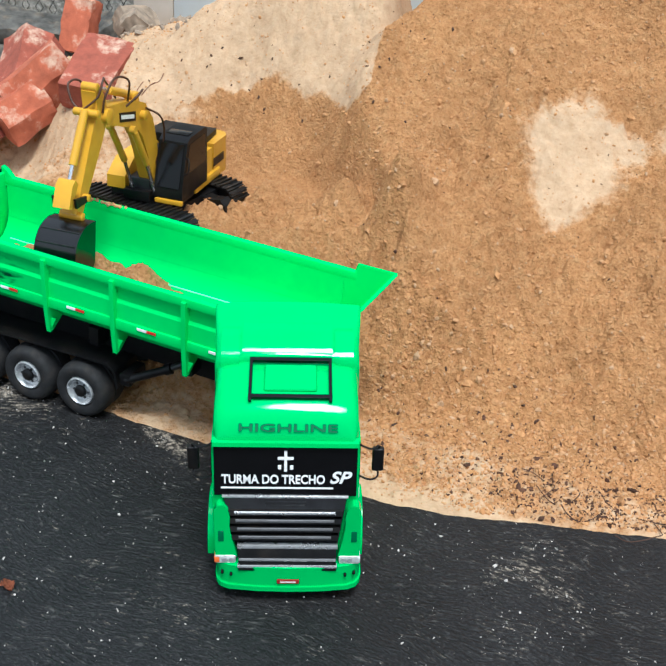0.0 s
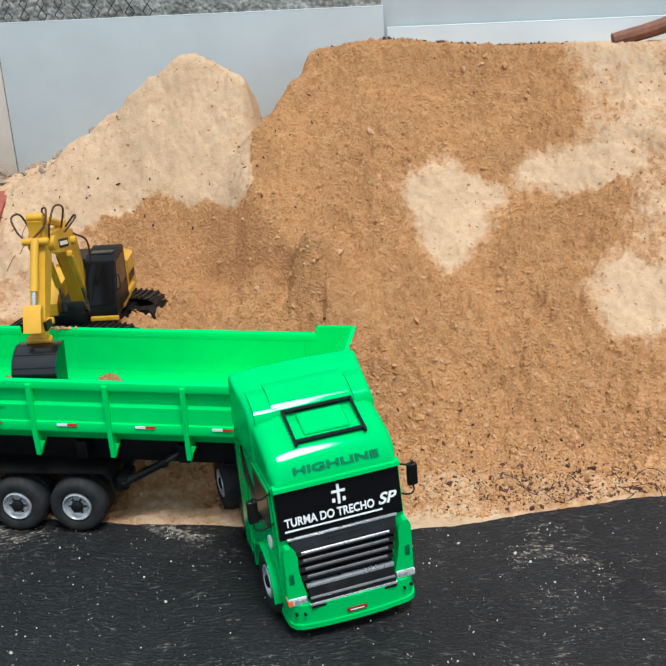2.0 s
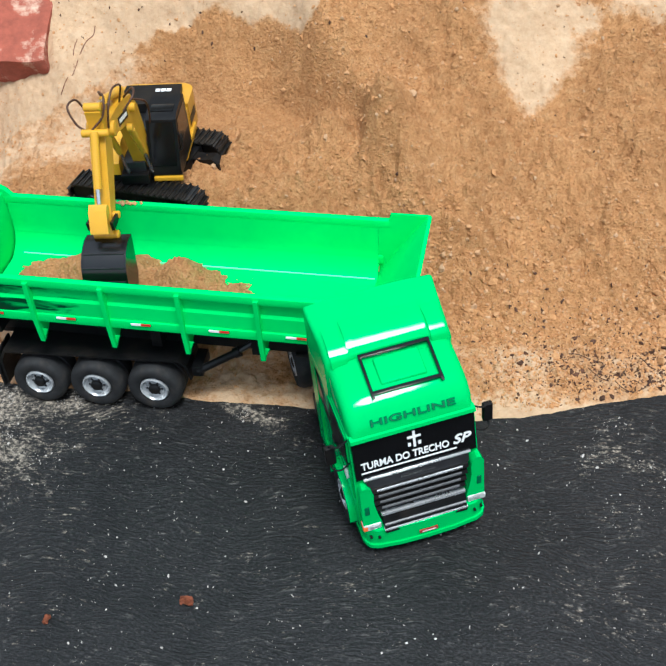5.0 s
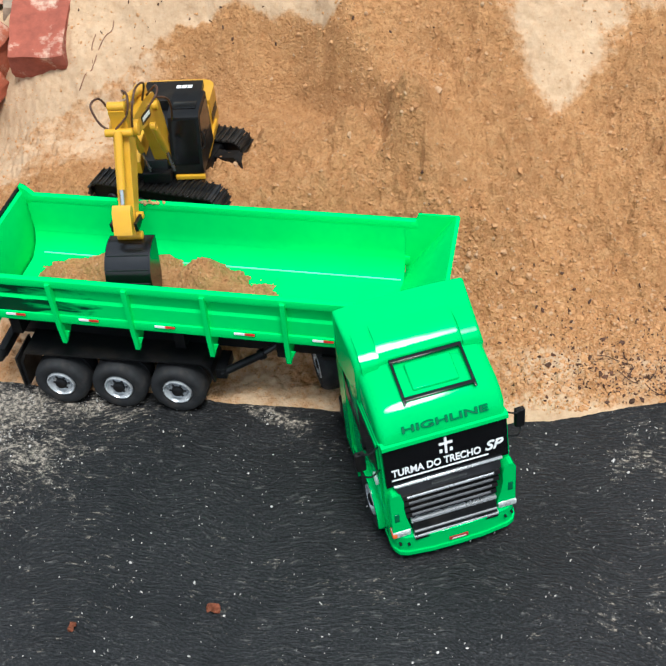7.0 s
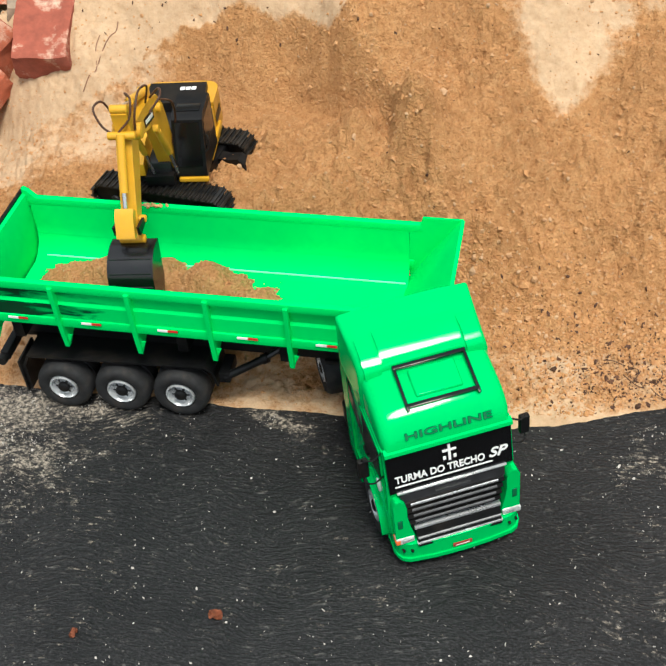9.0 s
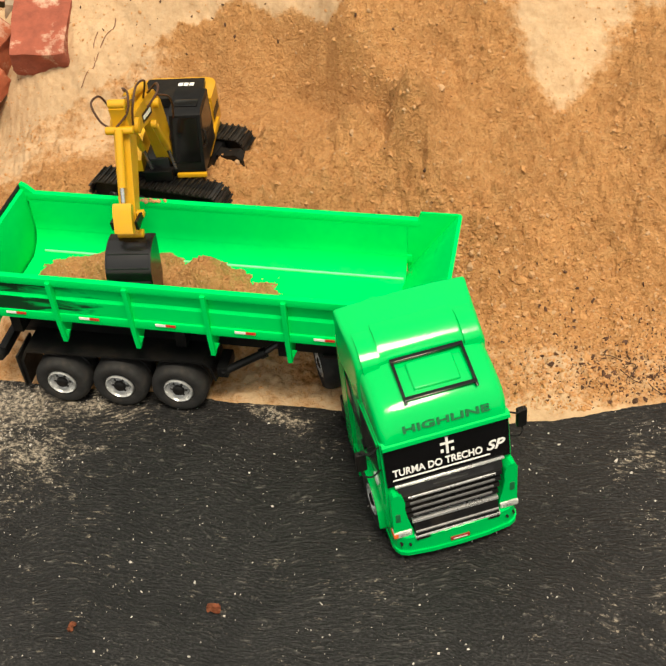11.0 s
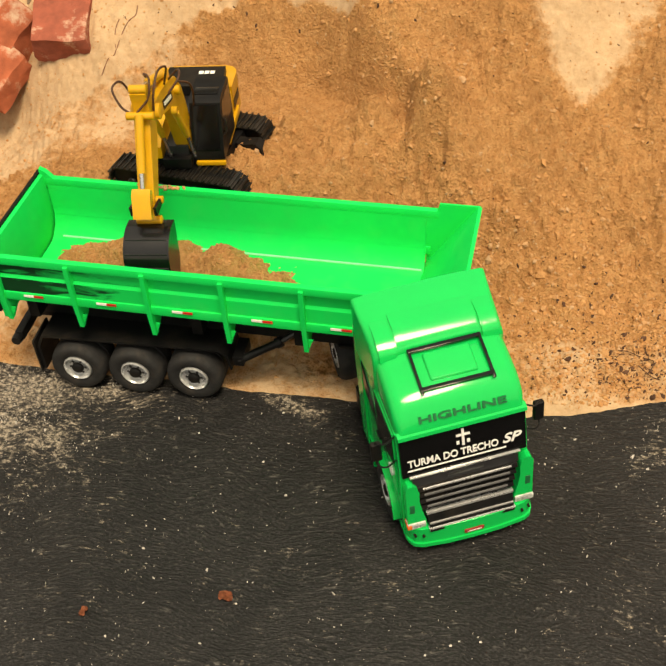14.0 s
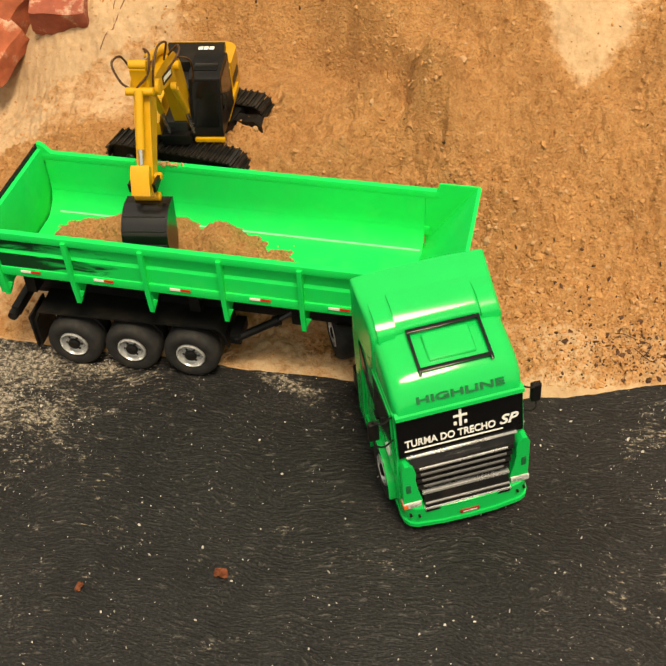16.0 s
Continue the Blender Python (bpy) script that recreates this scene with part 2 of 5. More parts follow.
def brick_material(name, color):
    m, nt, b = material(name)
    n = noise_node(nt, 40, 6, 0.65)
    d = noise_node(nt, 18, 6, 0.7)
    f = noise_node(nt, 260, 4, 0.7)
    c = ramp_node(nt, n.outputs["Fac"], [(0.3, tuple(v * 0.7 for v in color)), (0.7, tuple(v * 1.2 for v in color))])
    mask = ramp_node(nt, d.outputs["Fac"], [(0.55, (0, 0, 0)), (0.68, (0.75, 0.75, 0.75))])
    col = mix_node(nt, mask.outputs[0], c.outputs[0], (0.66, 0.50, 0.36))
    nt.links.new(col.outputs[0], b.inputs["Base Color"])
    b.inputs["Roughness"].default_value = 0.92
    bump_node(nt, b, f.outputs["Fac"], 0.6, 0.002)
    return m


BRICK = brick_material("red_clay", (0.30, 0.08, 0.045))
BRICK_ORANGE = brick_material("orange_clay", (0.42, 0.115, 0.052))


def rubble_material():
    m, nt, b = material("grey_rubble_wall")
    tc = nt.nodes.new("ShaderNodeTexCoord")
    v = nt.nodes.new("ShaderNodeTexVoronoi")
    v.inputs["Scale"].default_value = 95
    nt.links.new(tc.outputs["Object"], v.inputs["Vector"])
    n = noise_node(nt, 60, 5, 0.7)
    c = ramp_node(nt, n.outputs["Fac"], [(0.3, (0.10, 0.10, 0.09)), (0.5, (0.30, 0.30, 0.27)), (0.7, (0.55, 0.54, 0.50))])
    nt.links.new(c.outputs[0], b.inputs["Base Color"])
    b.inputs["Roughness"].default_value = 0.95
    bump_node(nt, b, v.outputs["Distance"], 0.5, -0.005)
    return m


RUBBLE = rubble_material()


# ---------- building helpers ----------
def finish(bm, name, mat, smooth=None, bevel=0.0, segments=2):
    me = bpy.data.meshes.new(name)
    if bevel:
        edges = [e for e in bm.edges if len(e.link_faces) == 2 and e.calc_face_angle(0) > 0.5]
        bmesh.ops.bevel(bm, geom=edges, offset=bevel, segments=segments, profile=0.6, affect="EDGES", clamp_overlap=True)
    bmesh.ops.recalc_face_normals(bm, faces=bm.faces)
    bm.to_mesh(me)
    bm.free()
    if mat:
        me.materials.append(mat)
    if smooth is not None:
        me.polygons.foreach_set("use_smooth", [True] * len(me.polygons))
        me.set_sharp_from_angle(angle=radians(smooth))
    return me


def part(name, bm, mat, parent=None, label="", at=None, smooth=35, bevel=0.0, segments=2):
    ob = new(name, finish(bm, name, mat, smooth, bevel, segments))
    if parent:
        ob.parent = parent
    if at is not None:
        ob.matrix_basis = at
    if label:
        tagged(ob, label)
    return ob


def thing(name, m, label, category, group="", kind=""):
    return_ob = new(name)
    return_ob.empty_display_size = 0.02
    return_ob.matrix_basis = m
    return tagged(return_ob, label, category, group, kind)


def box(bm, x0, x1, y0, y1, z0, z1):
    m = Matrix.Translation(((x0 + x1) / 2, (y0 + y1) / 2, (z0 + z1) / 2)) @ Matrix.Diagonal((x1 - x0, y1 - y0, z1 - z0, 1))
    bmesh.ops.create_cube(bm, size=1, matrix=m)
    return bm


def boxed(*dims):
    return box(bmesh.new(), *dims)


def prism(outline, lo, hi, axis="x", bm=None):
    """A solid whose outline (pairs) is drawn across the axis and pulled from lo to hi."""
    bm = bm or bmesh.new()

    def put(a, b, c):
        return {"x": (c, a, b), "y": (a, c, b), "z": (a, b, c)}[axis]
    n = len(outline)
    v0 = [bm.verts.new(put(a, b, lo)) for a, b in outline]
    v1 = [bm.verts.new(put(a, b, hi)) for a, b in outline]
    bm.faces.new(v0)
    bm.faces.new(v1[::-1])
    for i in range(n):
        bm.faces.new((v0[i], v1[i], v1[(i + 1) % n], v0[(i + 1) % n]))
    return bm


def lathe(profile, steps=32, axis="y", bm=None):
    """Turns (radius, along) pairs round an axis; the ends are closed."""
    bm = bm or bmesh.new()
    rings = []
    for r, a in profile:
        ring = []
        for k in range(steps):
            c, s = math.cos(2 * math.pi * k / steps) * r, math.sin(2 * math.pi * k / steps) * r
            ring.append(bm.verts.new({"x": (a, c, s), "y": (c, a, s), "z": (c, s, a)}[axis]))
        rings.append(ring)
    for p, q in zip(rings, rings[1:]):
        for k in range(steps):
            bm.faces.new((p[k], p[(k + 1) % steps], q[(k + 1) % steps], q[k]))
    bm.faces.new(rings[0])
    bm.faces.new(rings[-1][::-1])
    return bm


def tube(points, radius, steps=8, bm=None, taper=1.0):
    """A round bar along points, with closed ends."""
    bm = bm or bmesh.new()
    pts = [Vector(p) for p in points]
    rings = []
    for i, p in enumerate(pts):
        d = (pts[min(i + 1, len(pts) - 1)] - pts[max(i - 1, 0)]).normalized()
        q = d.to_track_quat("Z", "Y")
        r = radius * (1 + (taper - 1) * i / max(1, len(pts) - 1))
        rings.append([bm.verts.new(p + q @ Vector((math.cos(2 * math.pi * k / steps) * r, math.sin(2 * math.pi * k / steps) * r, 0))) for k in range(steps)])
    for a, b in zip(rings, rings[1:]):
        j = min(range(steps), key=lambda s: sum((a[k].co - b[(k + s) % steps].co).length for k in range(steps)))
        for k in range(steps):
            bm.faces.new((a[k], a[(k + 1) % steps], b[(k + 1 + j) % steps], b[(k + j) % steps]))
    bm.faces.new(rings[0][::-1])
    bm.faces.new(rings[-1])
    return bm


def arc(points, n=10):
    """A smooth line through a few points (Catmull-Rom)."""
    p = [Vector(q) for q in points]
    p = [2 * p[0] - p[1]] + p + [2 * p[-1] - p[-2]]
    out = []
    for i in range(1, len(p) - 2):
        for k in range(n):
            t = k / n
            out.append(0.5 * ((2 * p[i]) + (p[i + 1] - p[i - 1]) * t + (2 * p[i - 1] - 5 * p[i] + 4 * p[i + 1] - p[i + 2]) * t * t
                              + (3 * p[i] - p[i - 1] - 3 * p[i + 1] + p[i + 2]) * t ** 3))
    out.append(p[-2])
    return out


def writing(name, body, size, mat, parent, at, depth=0.0003, label="", width=None, shear=0.0):
    """Raised lettering in the built-in font, as a mesh."""
    cu = bpy.data.curves.new(name, "FONT")
    cu.body, cu.size, cu.extrude, cu.align_x, cu.align_y, cu.shear, cu.offset = body, size, depth, "CENTER", "CENTER", shear, size * 0.022
    ob = bpy.data.objects.new(name, cu)
    me = bpy.data.meshes.new_from_object(ob)
    bpy.data.objects.remove(ob)
    if width:
        xs = [v.co.x for v in me.vertices]
        k = width / (max(xs) - min(xs))
        for v in me.vertices:
            v.co.x *= k
    me.materials.clear()
    me.materials.append(mat)
    out = new(name, me)
    out.parent = parent
    out.matrix_basis = at
    if label:
        tagged(out, label)
    return out


# smooth value noise on arrays
def lattice(ix, iy, seed):
    h = (ix.astype(np.int64) * 374761393 + iy.astype(np.int64) * 668265263 + seed * 974634511) & 0xFFFFFFFF
    h = ((h ^ (h >> 13)) * 1274126177) & 0xFFFFFFFF
    return ((h ^ (h >> 16)) & 0xFFFF) / 65535.0


def vnoise(x, y, scale, seed):
    x, y = x * scale, y * scale
    ix, iy = np.floor(x), np.floor(y)
    fx, fy = x - ix, y - iy
    fx, fy = fx * fx * (3 - 2 * fx), fy * fy * (3 - 2 * fy)
    a = lattice(ix, iy, seed) * (1 - fx) + lattice(ix + 1, iy, seed) * fx
    b = lattice(ix, iy + 1, seed) * (1 - fx) + lattice(ix + 1, iy + 1, seed) * fx
    return (a * (1 - fy) + b * fy) * 2 - 1


def fbm(x, y, scale, octaves, seed, gain=0.5):
    out, amp = 0, 1.0
    for k in range(octaves):
        out = out + amp * vnoise(x + 3.1 * k, y + 1.7 * k, scale * 2 ** k, seed + k)
        amp *= gain
    return out


def sstep(a, b, v):
    t = np.clip((v - a) / (b - a), 0, 1)
    return t * t * (3 - 2 * t)


def lump(x, y, cx, cy, rx, ry):
    return np.exp(-((x - cx) / rx) ** 2 - ((y - cy) / ry) ** 2)


def soft_min(a, b, k):
    h = np.clip(0.5 + 0.5 * (b - a) / k, 0, 1)
    return b * (1 - h) + a * h - k * h * (1 - h)


def soft_max(a, b, k):
    return -soft_min(-a, -b, k)


# ---------- the sand heap ----------
def edge_line(x):
    """Where the sand ends on the road sheet."""
    return 0.03 + 0.10 * sstep(0.62, 1.05, x) + 0.012 * sstep(0.0, -0.2, x) + 0.006 * fbm(x, x * 0, 9, 4, 5)


def crest_line(x):
    """Height of the pale bank's ragged crest."""
    return np.interp(x, [-0.6, -0.36, -0.23, -0.13, 0.02, 0.11, 0.165, 0.20, 0.245, 0.295, 0.325, 0.345, 0.40],
                     [0.20, 0.27, 0.315, 0.345, 0.444, 0.505, 0.550, 0.562, 0.556, 0.530, 0.505, 0.430, 0.40]) + 0.006 * fbm(x, x * 0, 22, 3, 41)


def heap_line(x):
    """Height at which the brown heap meets the sheets."""
    return np.interp(x, [0.15, 0.323, 0.373, 0.415, 0.434, 0.57, 0.813, 1.1], [0.25, 0.395, 0.446, 0.505, 0.545, 0.556, 0.536, 0.534])


def sand_height(x, y):
    """Height of the heap: a slope on the right, a bench on the left for the excavator, a pale bank behind."""
    wob = 0.012 * fbm(x, y, 5, 3, 21)
    toe_right = 0.275 - 0.075 * sstep(0.82, 0.5, x) - 0.03 * sstep(0.48, 0.30, x) + wob
    toe_left = 0.275 - 0.075 * sstep(0.82, 0.5, x) - 0.10 * sstep(0.48, 0.30, x) + wob
    slope = soft_max(0.85 * (y - toe_right), 0 * x, 0.05)
    slope = slope + 0.085 * lump(x, y, 0.474, 0.440, 0.040, 0.050) + 0.030 * lump(x, y, 0.515, 0.385, 0.040, 0.055)
    scar = sstep(0.504, 0.497, x) * sstep(0.455, 0.485, x) * sstep(0.35, 0.37, y) * sstep(0.43, 0.40, y)
    slope = slope - 0.013 * scar
    slope = slope + 0.07 * sstep(0.80, 0.92, y)
    slope = soft_min(slope, heap_line(x) + 0.10 * (1 - y), 0.02)
    bench = 0.182 - 0.10 * sstep(-0.05, -0.35, x) + 0.058 * lump(x, y, 0.385, 0.445, 0.045, 0.05)
    back = bench + (1.6 - 0.5 * sstep(0.12, -0.06, x)) * (y - 0.552 + 0.045 * sstep(0.1, -0.1, x))
    crest = crest_line(x) + 0.25 * (0.8 - y) * sstep(-0.12, 0.05, x) - 1.1 * np.maximum(y - 0.81, 0) * sstep(-0.08, 0.10, x)
    bank = soft_max(soft_min(back, crest, 0.02), bench + 0 * y, 0.025)
    foot = soft_max(0.85 * (y - toe_left), 0 * x, 0.05)
    left = soft_min(foot, bank, 0.02)
    edge = np.interp(y, [0.25, 0.36, 0.41, 0.455, 0.50, 0.56, 0.62, 0.70, 0.76, 0.85], [0.37, 0.41, 0.447, 0.450, 0.425, 0.375, 0.345, 0.338, 0.343, 0.345]) + 0.006 * fbm(x, y, 25, 3, 77)
    width = np.interp(y, [0.25, 0.36, 0.41, 0.46, 0.56, 0.64, 0.72, 0.85], [0.16, 0.09, 0.030, 0.030, 0.12, 0.10, 0.035, 0.03])
    w = sstep(edge, edge - width, x)
    h = left * w + slope * (1 - w)
    h = h + 0.055 * lump(x, y, -0.21, 0.56, 0.11, 0.09) + 0.02 * lump(x, y, 0.25, 0.425, 0.028, 0.03)
    return soft_max(h * (1 - 0.5 * sstep(-0.31, -0.45, x) * sstep(0.70, 0.85, y)), 0 * x, 0.005)


def sand_relief(x, y, h):
    rough = 0.0050 * fbm(x, y, 32, 3, 8) + 0.0075 * fbm(x, y, 95, 2, 12, 0.8) * (0.55 + 0.45 * sstep(-0.5, 0.5, fbm(x, y, 11, 2, 19)))
    rough = rough * (1 - 0.55 * sstep(0.5, 0.8, dryness(x, y)) * sstep(0.3, 0.5, y)) * (1 - 0.8 * lump(x, y, 0.2, 0.53, 0.16, 0.075))
    rough = rough * (1 - 0.7 * sstep(0.86, 0.91, y) * sstep(0.42, 0.46, x))
    ridge = 0.012 * fbm(x * 1.3, y, 9, 3, 31) * (1 - 0.9 * sstep(0.83, 0.90, y) * sstep(0.40, 0.45, x))
    lift = sstep(0.0, 0.06, y - edge_line(x))
    z = h + (rough + ridge * sstep(0.02, 0.15, h)) * lift
    tread = sstep(0.03, 0.0, np.abs(y - 0.385 + 0.25 * x)) * sstep(0.0, -0.04, x) * sstep(-0.28, -0.2, x)
    z = z + 0.0022 * tread * np.sin(2 * np.pi * (x + 0.25 * y) / 0.0125)
    crumbs = 0.003 + 0.0025 * fbm(x, y, 90, 3, 17, 0.7)
    return soft_max(z, crumbs, 0.004) * sstep(-0.012, 0.012, y - edge_line(x)) - 0.003 * sstep(0.0, -0.012, y - edge_line(x))


def dryness(x, y):
    low = np.interp(x, [-0.2, -0.11, -0.02, 0.05, 0.15, 0.25, 0.32], [0.47, 0.515, 0.578, 0.627, 0.640, 0.625, 0.590]) + 0.012 * fbm(x, y, 12, 3, 47)
    d = 0.97 * sstep(-0.012, 0.022, y - low) * sstep(0.352, 0.332, x - 0.3 * np.maximum(0.66 - y, 0) + 0.010 * fbm(x, y, 16, 3, 48))
    d = np.maximum(d, 1.08 * lump(x, y, 0.702 + 0.10 * (y - 0.6), 0.598, 0.045 + 0.55 * np.clip(y - 0.51, 0, 0.11), 0.092))
    d = np.maximum(d, 1.0 * lump(x, y, 0.770, 0.652, 0.055, 0.034))
    d = np.maximum(d, 0.95 * lump(x, y, 0.96, 0.690 + 0.12 * (x - 0.93), 0.19, 0.042))
    d = np.maximum(d, 1.0 * lump(x, y, 1.03, 0.485, 0.11, 0.085))
    d = np.maximum(d, 0.62 * sstep(0.93, 1.12, x + 0.35 * (y - 0.5)))
    d = np.maximum(d, 0.75 * sstep(0.17, 0.04, y) * sstep(0.4, 0.6, x))
    d = np.maximum(d, 0.55 * sstep(0.25, 0.15, y))
    d = np.maximum(d, 0.62 * sstep(0.2, -0.1, x) * sstep(0.25, 0.45, y))
    return np.clip(d + 0.13 * fbm(x, y, 14, 4, 44), 0, 1)


def sheet(name, xs, ys, height, mat, attr, attr_of):
    """A ground sheet over a grid."""
    X, Y = np.meshgrid(xs, ys)
    Z = height(X, Y)
    nx, ny = len(xs), len(ys)
    idx = np.arange(nx * ny).reshape(ny, nx)
    q = np.stack([idx[:-1, :-1], idx[:-1, 1:], idx[1:, 1:], idx[1:, :-1]], -1).reshape(-1, 4)
    me = bpy.data.meshes.new(name)
    me.from_pydata(np.stack([X, Y, Z], -1).reshape(-1, 3).tolist(), [], q.tolist())
    me.materials.append(mat)
    me.polygons.foreach_set("use_smooth", [True] * len(me.polygons))
    a = me.attributes.new(attr, "FLOAT", "POINT")
    a.data.foreach_set("value", attr_of(X, Y).astype(np.float32).ravel())
    return new(name, me)


def graded(a, b, fine_a, fine_b, fine, coarse):
    return np.concatenate([np.arange(a, fine_a, coarse), np.arange(fine_a, fine_b, fine), np.arange(fine_b, b + coarse, coarse)])


sand = sheet("sand_heap", graded(-1.2, 2.2, -0.42, 1.15, 0.0027, 0.03), graded(-0.06, 1.26, 0.0, 0.90, 0.0027, 0.02),
             lambda x, y: sand_relief(x, y, sand_height(x, y)), SAND, "dry", dryness)
tagged(sand, "orange-brown sand heap with paler dry patches against grey sheets", "sand heap", kind="structure")


def road_dust(x, y):
    d = 0.38 * lump(x, y, -0.10, -0.08, 0.17, 0.13) + 0.42 * lump(x, y, 0.32, 0.004 - 0.5 * (x - 0.32), 0.06, 0.022) + 0.19 * lump(x, y, 0.835, -0.06, 0.07, 0.13) + 0.08 * lump(x, y, 0.98, -0.06, 0.12, 0.12)
    d = d + 0.16 * lump(x, y, 0.0, 0.0, 0.2, 0.025) + 0.06 * lump(x, y, 0.75, -0.3, 0.2, 0.1)
    return np.clip(0.03 + 0.72 * d * (1 + 0.45 * fbm(x, y * 1.6, 20, 3, 73)) + 0.05 * fbm(x, y, 8, 3, 71), 0, 1)


def road_height(x, y):
    return 0.0008 * fbm(x, y, 20, 3, 61) + 0.004 * fbm(x, y, 3.2, 2, 64) * (np.hypot(x - 0.4, y + 0.3) > 0.9)


road = sheet("road", graded(-30, 30, -0.8, 1.5, 0.012, 1.0), graded(-30, 30, -1.0, 0.06, 0.012, 1.0), road_height, ASPHALT, "dust", road_dust)
tagged(road, "dark rubbery road sheet with pale dust scuffs", "road", kind="structure")


# ---------- sheets and wall behind the heap ----------
def sheet_panel(name, x0, x1, y, z0, z1, mat, label, lip=0.012):
    bm = boxed(x0, x1, y, y + 0.004, z0, z1)
    box(bm, x0, x1, y + 0.0005, y + lip, z1, z1 + 0.002)
    return tagged(part(name, bm, mat, bevel=0.001), label, "metal sheet", kind="structure")


sheet_panel("wall_sheet_1", -0.270, 0.566, 1.0, 0.0, 0.622, PANEL, "plain grey metal sheet standing behind the sand")
sheet_panel("wall_sheet_2", 0.560, 2.2, 1.03, 0.0, 0.80, PANEL, "tall grey metal sheet behind the sand heap")
sheet_panel("wall_sheet_3", 0.572, 2.2, 1.012, 0.0, 0.577, PANEL_PALE, "low pale metal sheet leaning before a grey one")
sheet_panel("wall_board_1", -0.375, -0.274, 1.004, 0.288, 0.622, PANEL_CREAM, "narrow cream board at the end of the sheets")
rubble = bmesh.new()
bmesh.ops.create_grid(rubble, x_segments=170, y_segments=70, size=0.5, matrix=Matrix.Translation((0.3, 1.32, 0.55)) @ Matrix.Diagonal((3.6, 1, 1.5, 1)) @ pose(0, 0, 0, 90))
for v in rubble.verts:
    v.co.y += 0.012 * noise.noise(v.co * 24) + 0.008 * noise.noise(v.co * 60)
tagged(part("wall_rubble", rubble, RUBBLE, smooth=60), "rough grey rubble wall behind a wire fence", "wall", kind="structure")
fence = thing("chain_link_fence", pose(0, 1.20, 0.05), "dark wire chain-link fence before a rubble wall", "fence")
mesh_wire = bmesh.new()
for i in range(32):
    for way in (1, -1):
        pts = []
        for k in range(28):
            z = 0.12 + 0.028 * k
            pts.append((-1.3 + 0.042 * i + (0.021 if (k % 2 == 0) == (way > 0) else 0.0), 0.002 * way, z))
        tube(pts, 0.0014, 4, mesh_wire)
part("wire_mesh", mesh_wire, WIRE, fence, smooth=60)


# ---------- broken bricks at the edge of the heap ----------
def brick_chunk(m, size, mat, label, seed, name="broken_brick"):
    bm = boxed(-size[0] / 2, size[0] / 2, -size[1] / 2, size[1] / 2, -size[2] / 2, size[2] / 2)
    bmesh.ops.subdivide_edges(bm, edges=bm.edges[:], cuts=9, use_grid_fill=True)
    for v in bm.verts:
        p = v.co * 22 + Vector((seed * 7.3, 0, 0))
        v.co += 0.007 * noise.noise_vector(p) + 0.003 * noise.noise_vector(p * 4)
        corner = max(0, abs(v.co.x) / size[0] + abs(v.co.y) / size[1] + abs(v.co.z) / size[2] - 1.1)
        v.co *= 1 - 0.12 * corner
    ob = part(name, bm, mat, at=m, smooth=30)
    return tagged(ob, label, "brick", "broken bricks")


brick_chunk(pose(-0.200, 0.618, 0.287, 26, 3, 9), (0.100, 0.15, 0.055), BRICK, "broken red brick with a sandy pale patch on top", 1)
brick_chunk(pose(-0.372, 0.80, 0.315, 66, 4, 8), (0.062, 0.11, 0.045), BRICK_ORANGE, "upright orange brick half resting on rubble", 2)


def shard(m, size, mat, label, seed):
    """A wedge of broken hollow brick with a sharp ridge."""
    a, b, c = size
    bm = prism([(-a / 2, -c / 2), (a / 2, -c / 2), (a * 0.42, c * 0.1), (a * 0.05, c / 2), (-a * 0.45, c * 0.05)], -b / 2, b / 2, "y")
    bmesh.ops.triangulate(bm, faces=bm.faces[:])
    bmesh.ops.subdivide_edges(bm, edges=bm.edges[:], cuts=5, use_grid_fill=True)
    for v in bm.verts:
        p = v.co * 26 + Vector((seed * 5.1, 0, 0))
        v.co += 0.005 * noise.noise_vector(p) + 0.002 * noise.noise_vector(p * 4)
    return tagged(part("brick_shard", bm, mat, at=m, smooth=25), label, "brick", "broken bricks")


shard(pose(-0.318, 0.580, 0.268, 40, 20, -26), (0.10, 0.14, 0.085), BRICK_ORANGE, "orange-red brick shard with a sharp ridge", 3)
shard(pose(-0.395, 0.645, 0.262, 30, -10, 20), (0.12, 0.16, 0.08), BRICK, "dark red brick shard leaning in the sand", 4)
shard(pose(-0.325, 0.530, 0.226, 24, 14, -16), (0.10, 0.10, 0.07), BRICK_ORANGE, "red brick shard dusted with pale sand", 5)
shard(pose(-0.430, 0.53, 0.200, 10, -20, 12), (0.15, 0.14, 0.09), BRICK, "large red brick shard half buried in sand", 6)
brick_chunk(pose(-0.285, 0.725, 0.285, 12, 10, 20), (0.06, 0.07, 0.04), MORTAR, "pale mortar lump between the bricks", 8, "mortar_lump")
brick_chunk(pose(-0.245, 0.84, 0.315, 15, 50, 40), (0.085, 0.05, 0.045), MORTAR, "grey-brown mortar lump among the bricks", 6, "mortar_lump")
brick_chunk(pose(-0.300, 0.90, 0.315, 40, 10, 70), (0.09, 0.05, 0.04), MORTAR, "grey-brown mortar piece by the board", 7, "mortar_lump")
for at, size, seed in (((-0.70, 1.02, 0.20, 10, 6, 12), (0.20, 0.12, 0.09), 11), ((-0.53, 1.05, 0.215, 18, -8, -14), (0.18, 0.12, 0.08), 12), ((-0.62, 0.99, 0.15, 6, 4, 30), (0.22, 0.12, 0.07), 13), ((-0.43, 1.07, 0.20, 12, 10, 4), (0.14, 0.10, 0.08), 14)):
    rock = brick_chunk(pose(*at), size, ROCK, "dark grey wall stone lying behind the bricks", seed, "rock")
    tagged(rock, "dark grey wall stone lying behind the bricks", "rock", "stones behind the bricks")
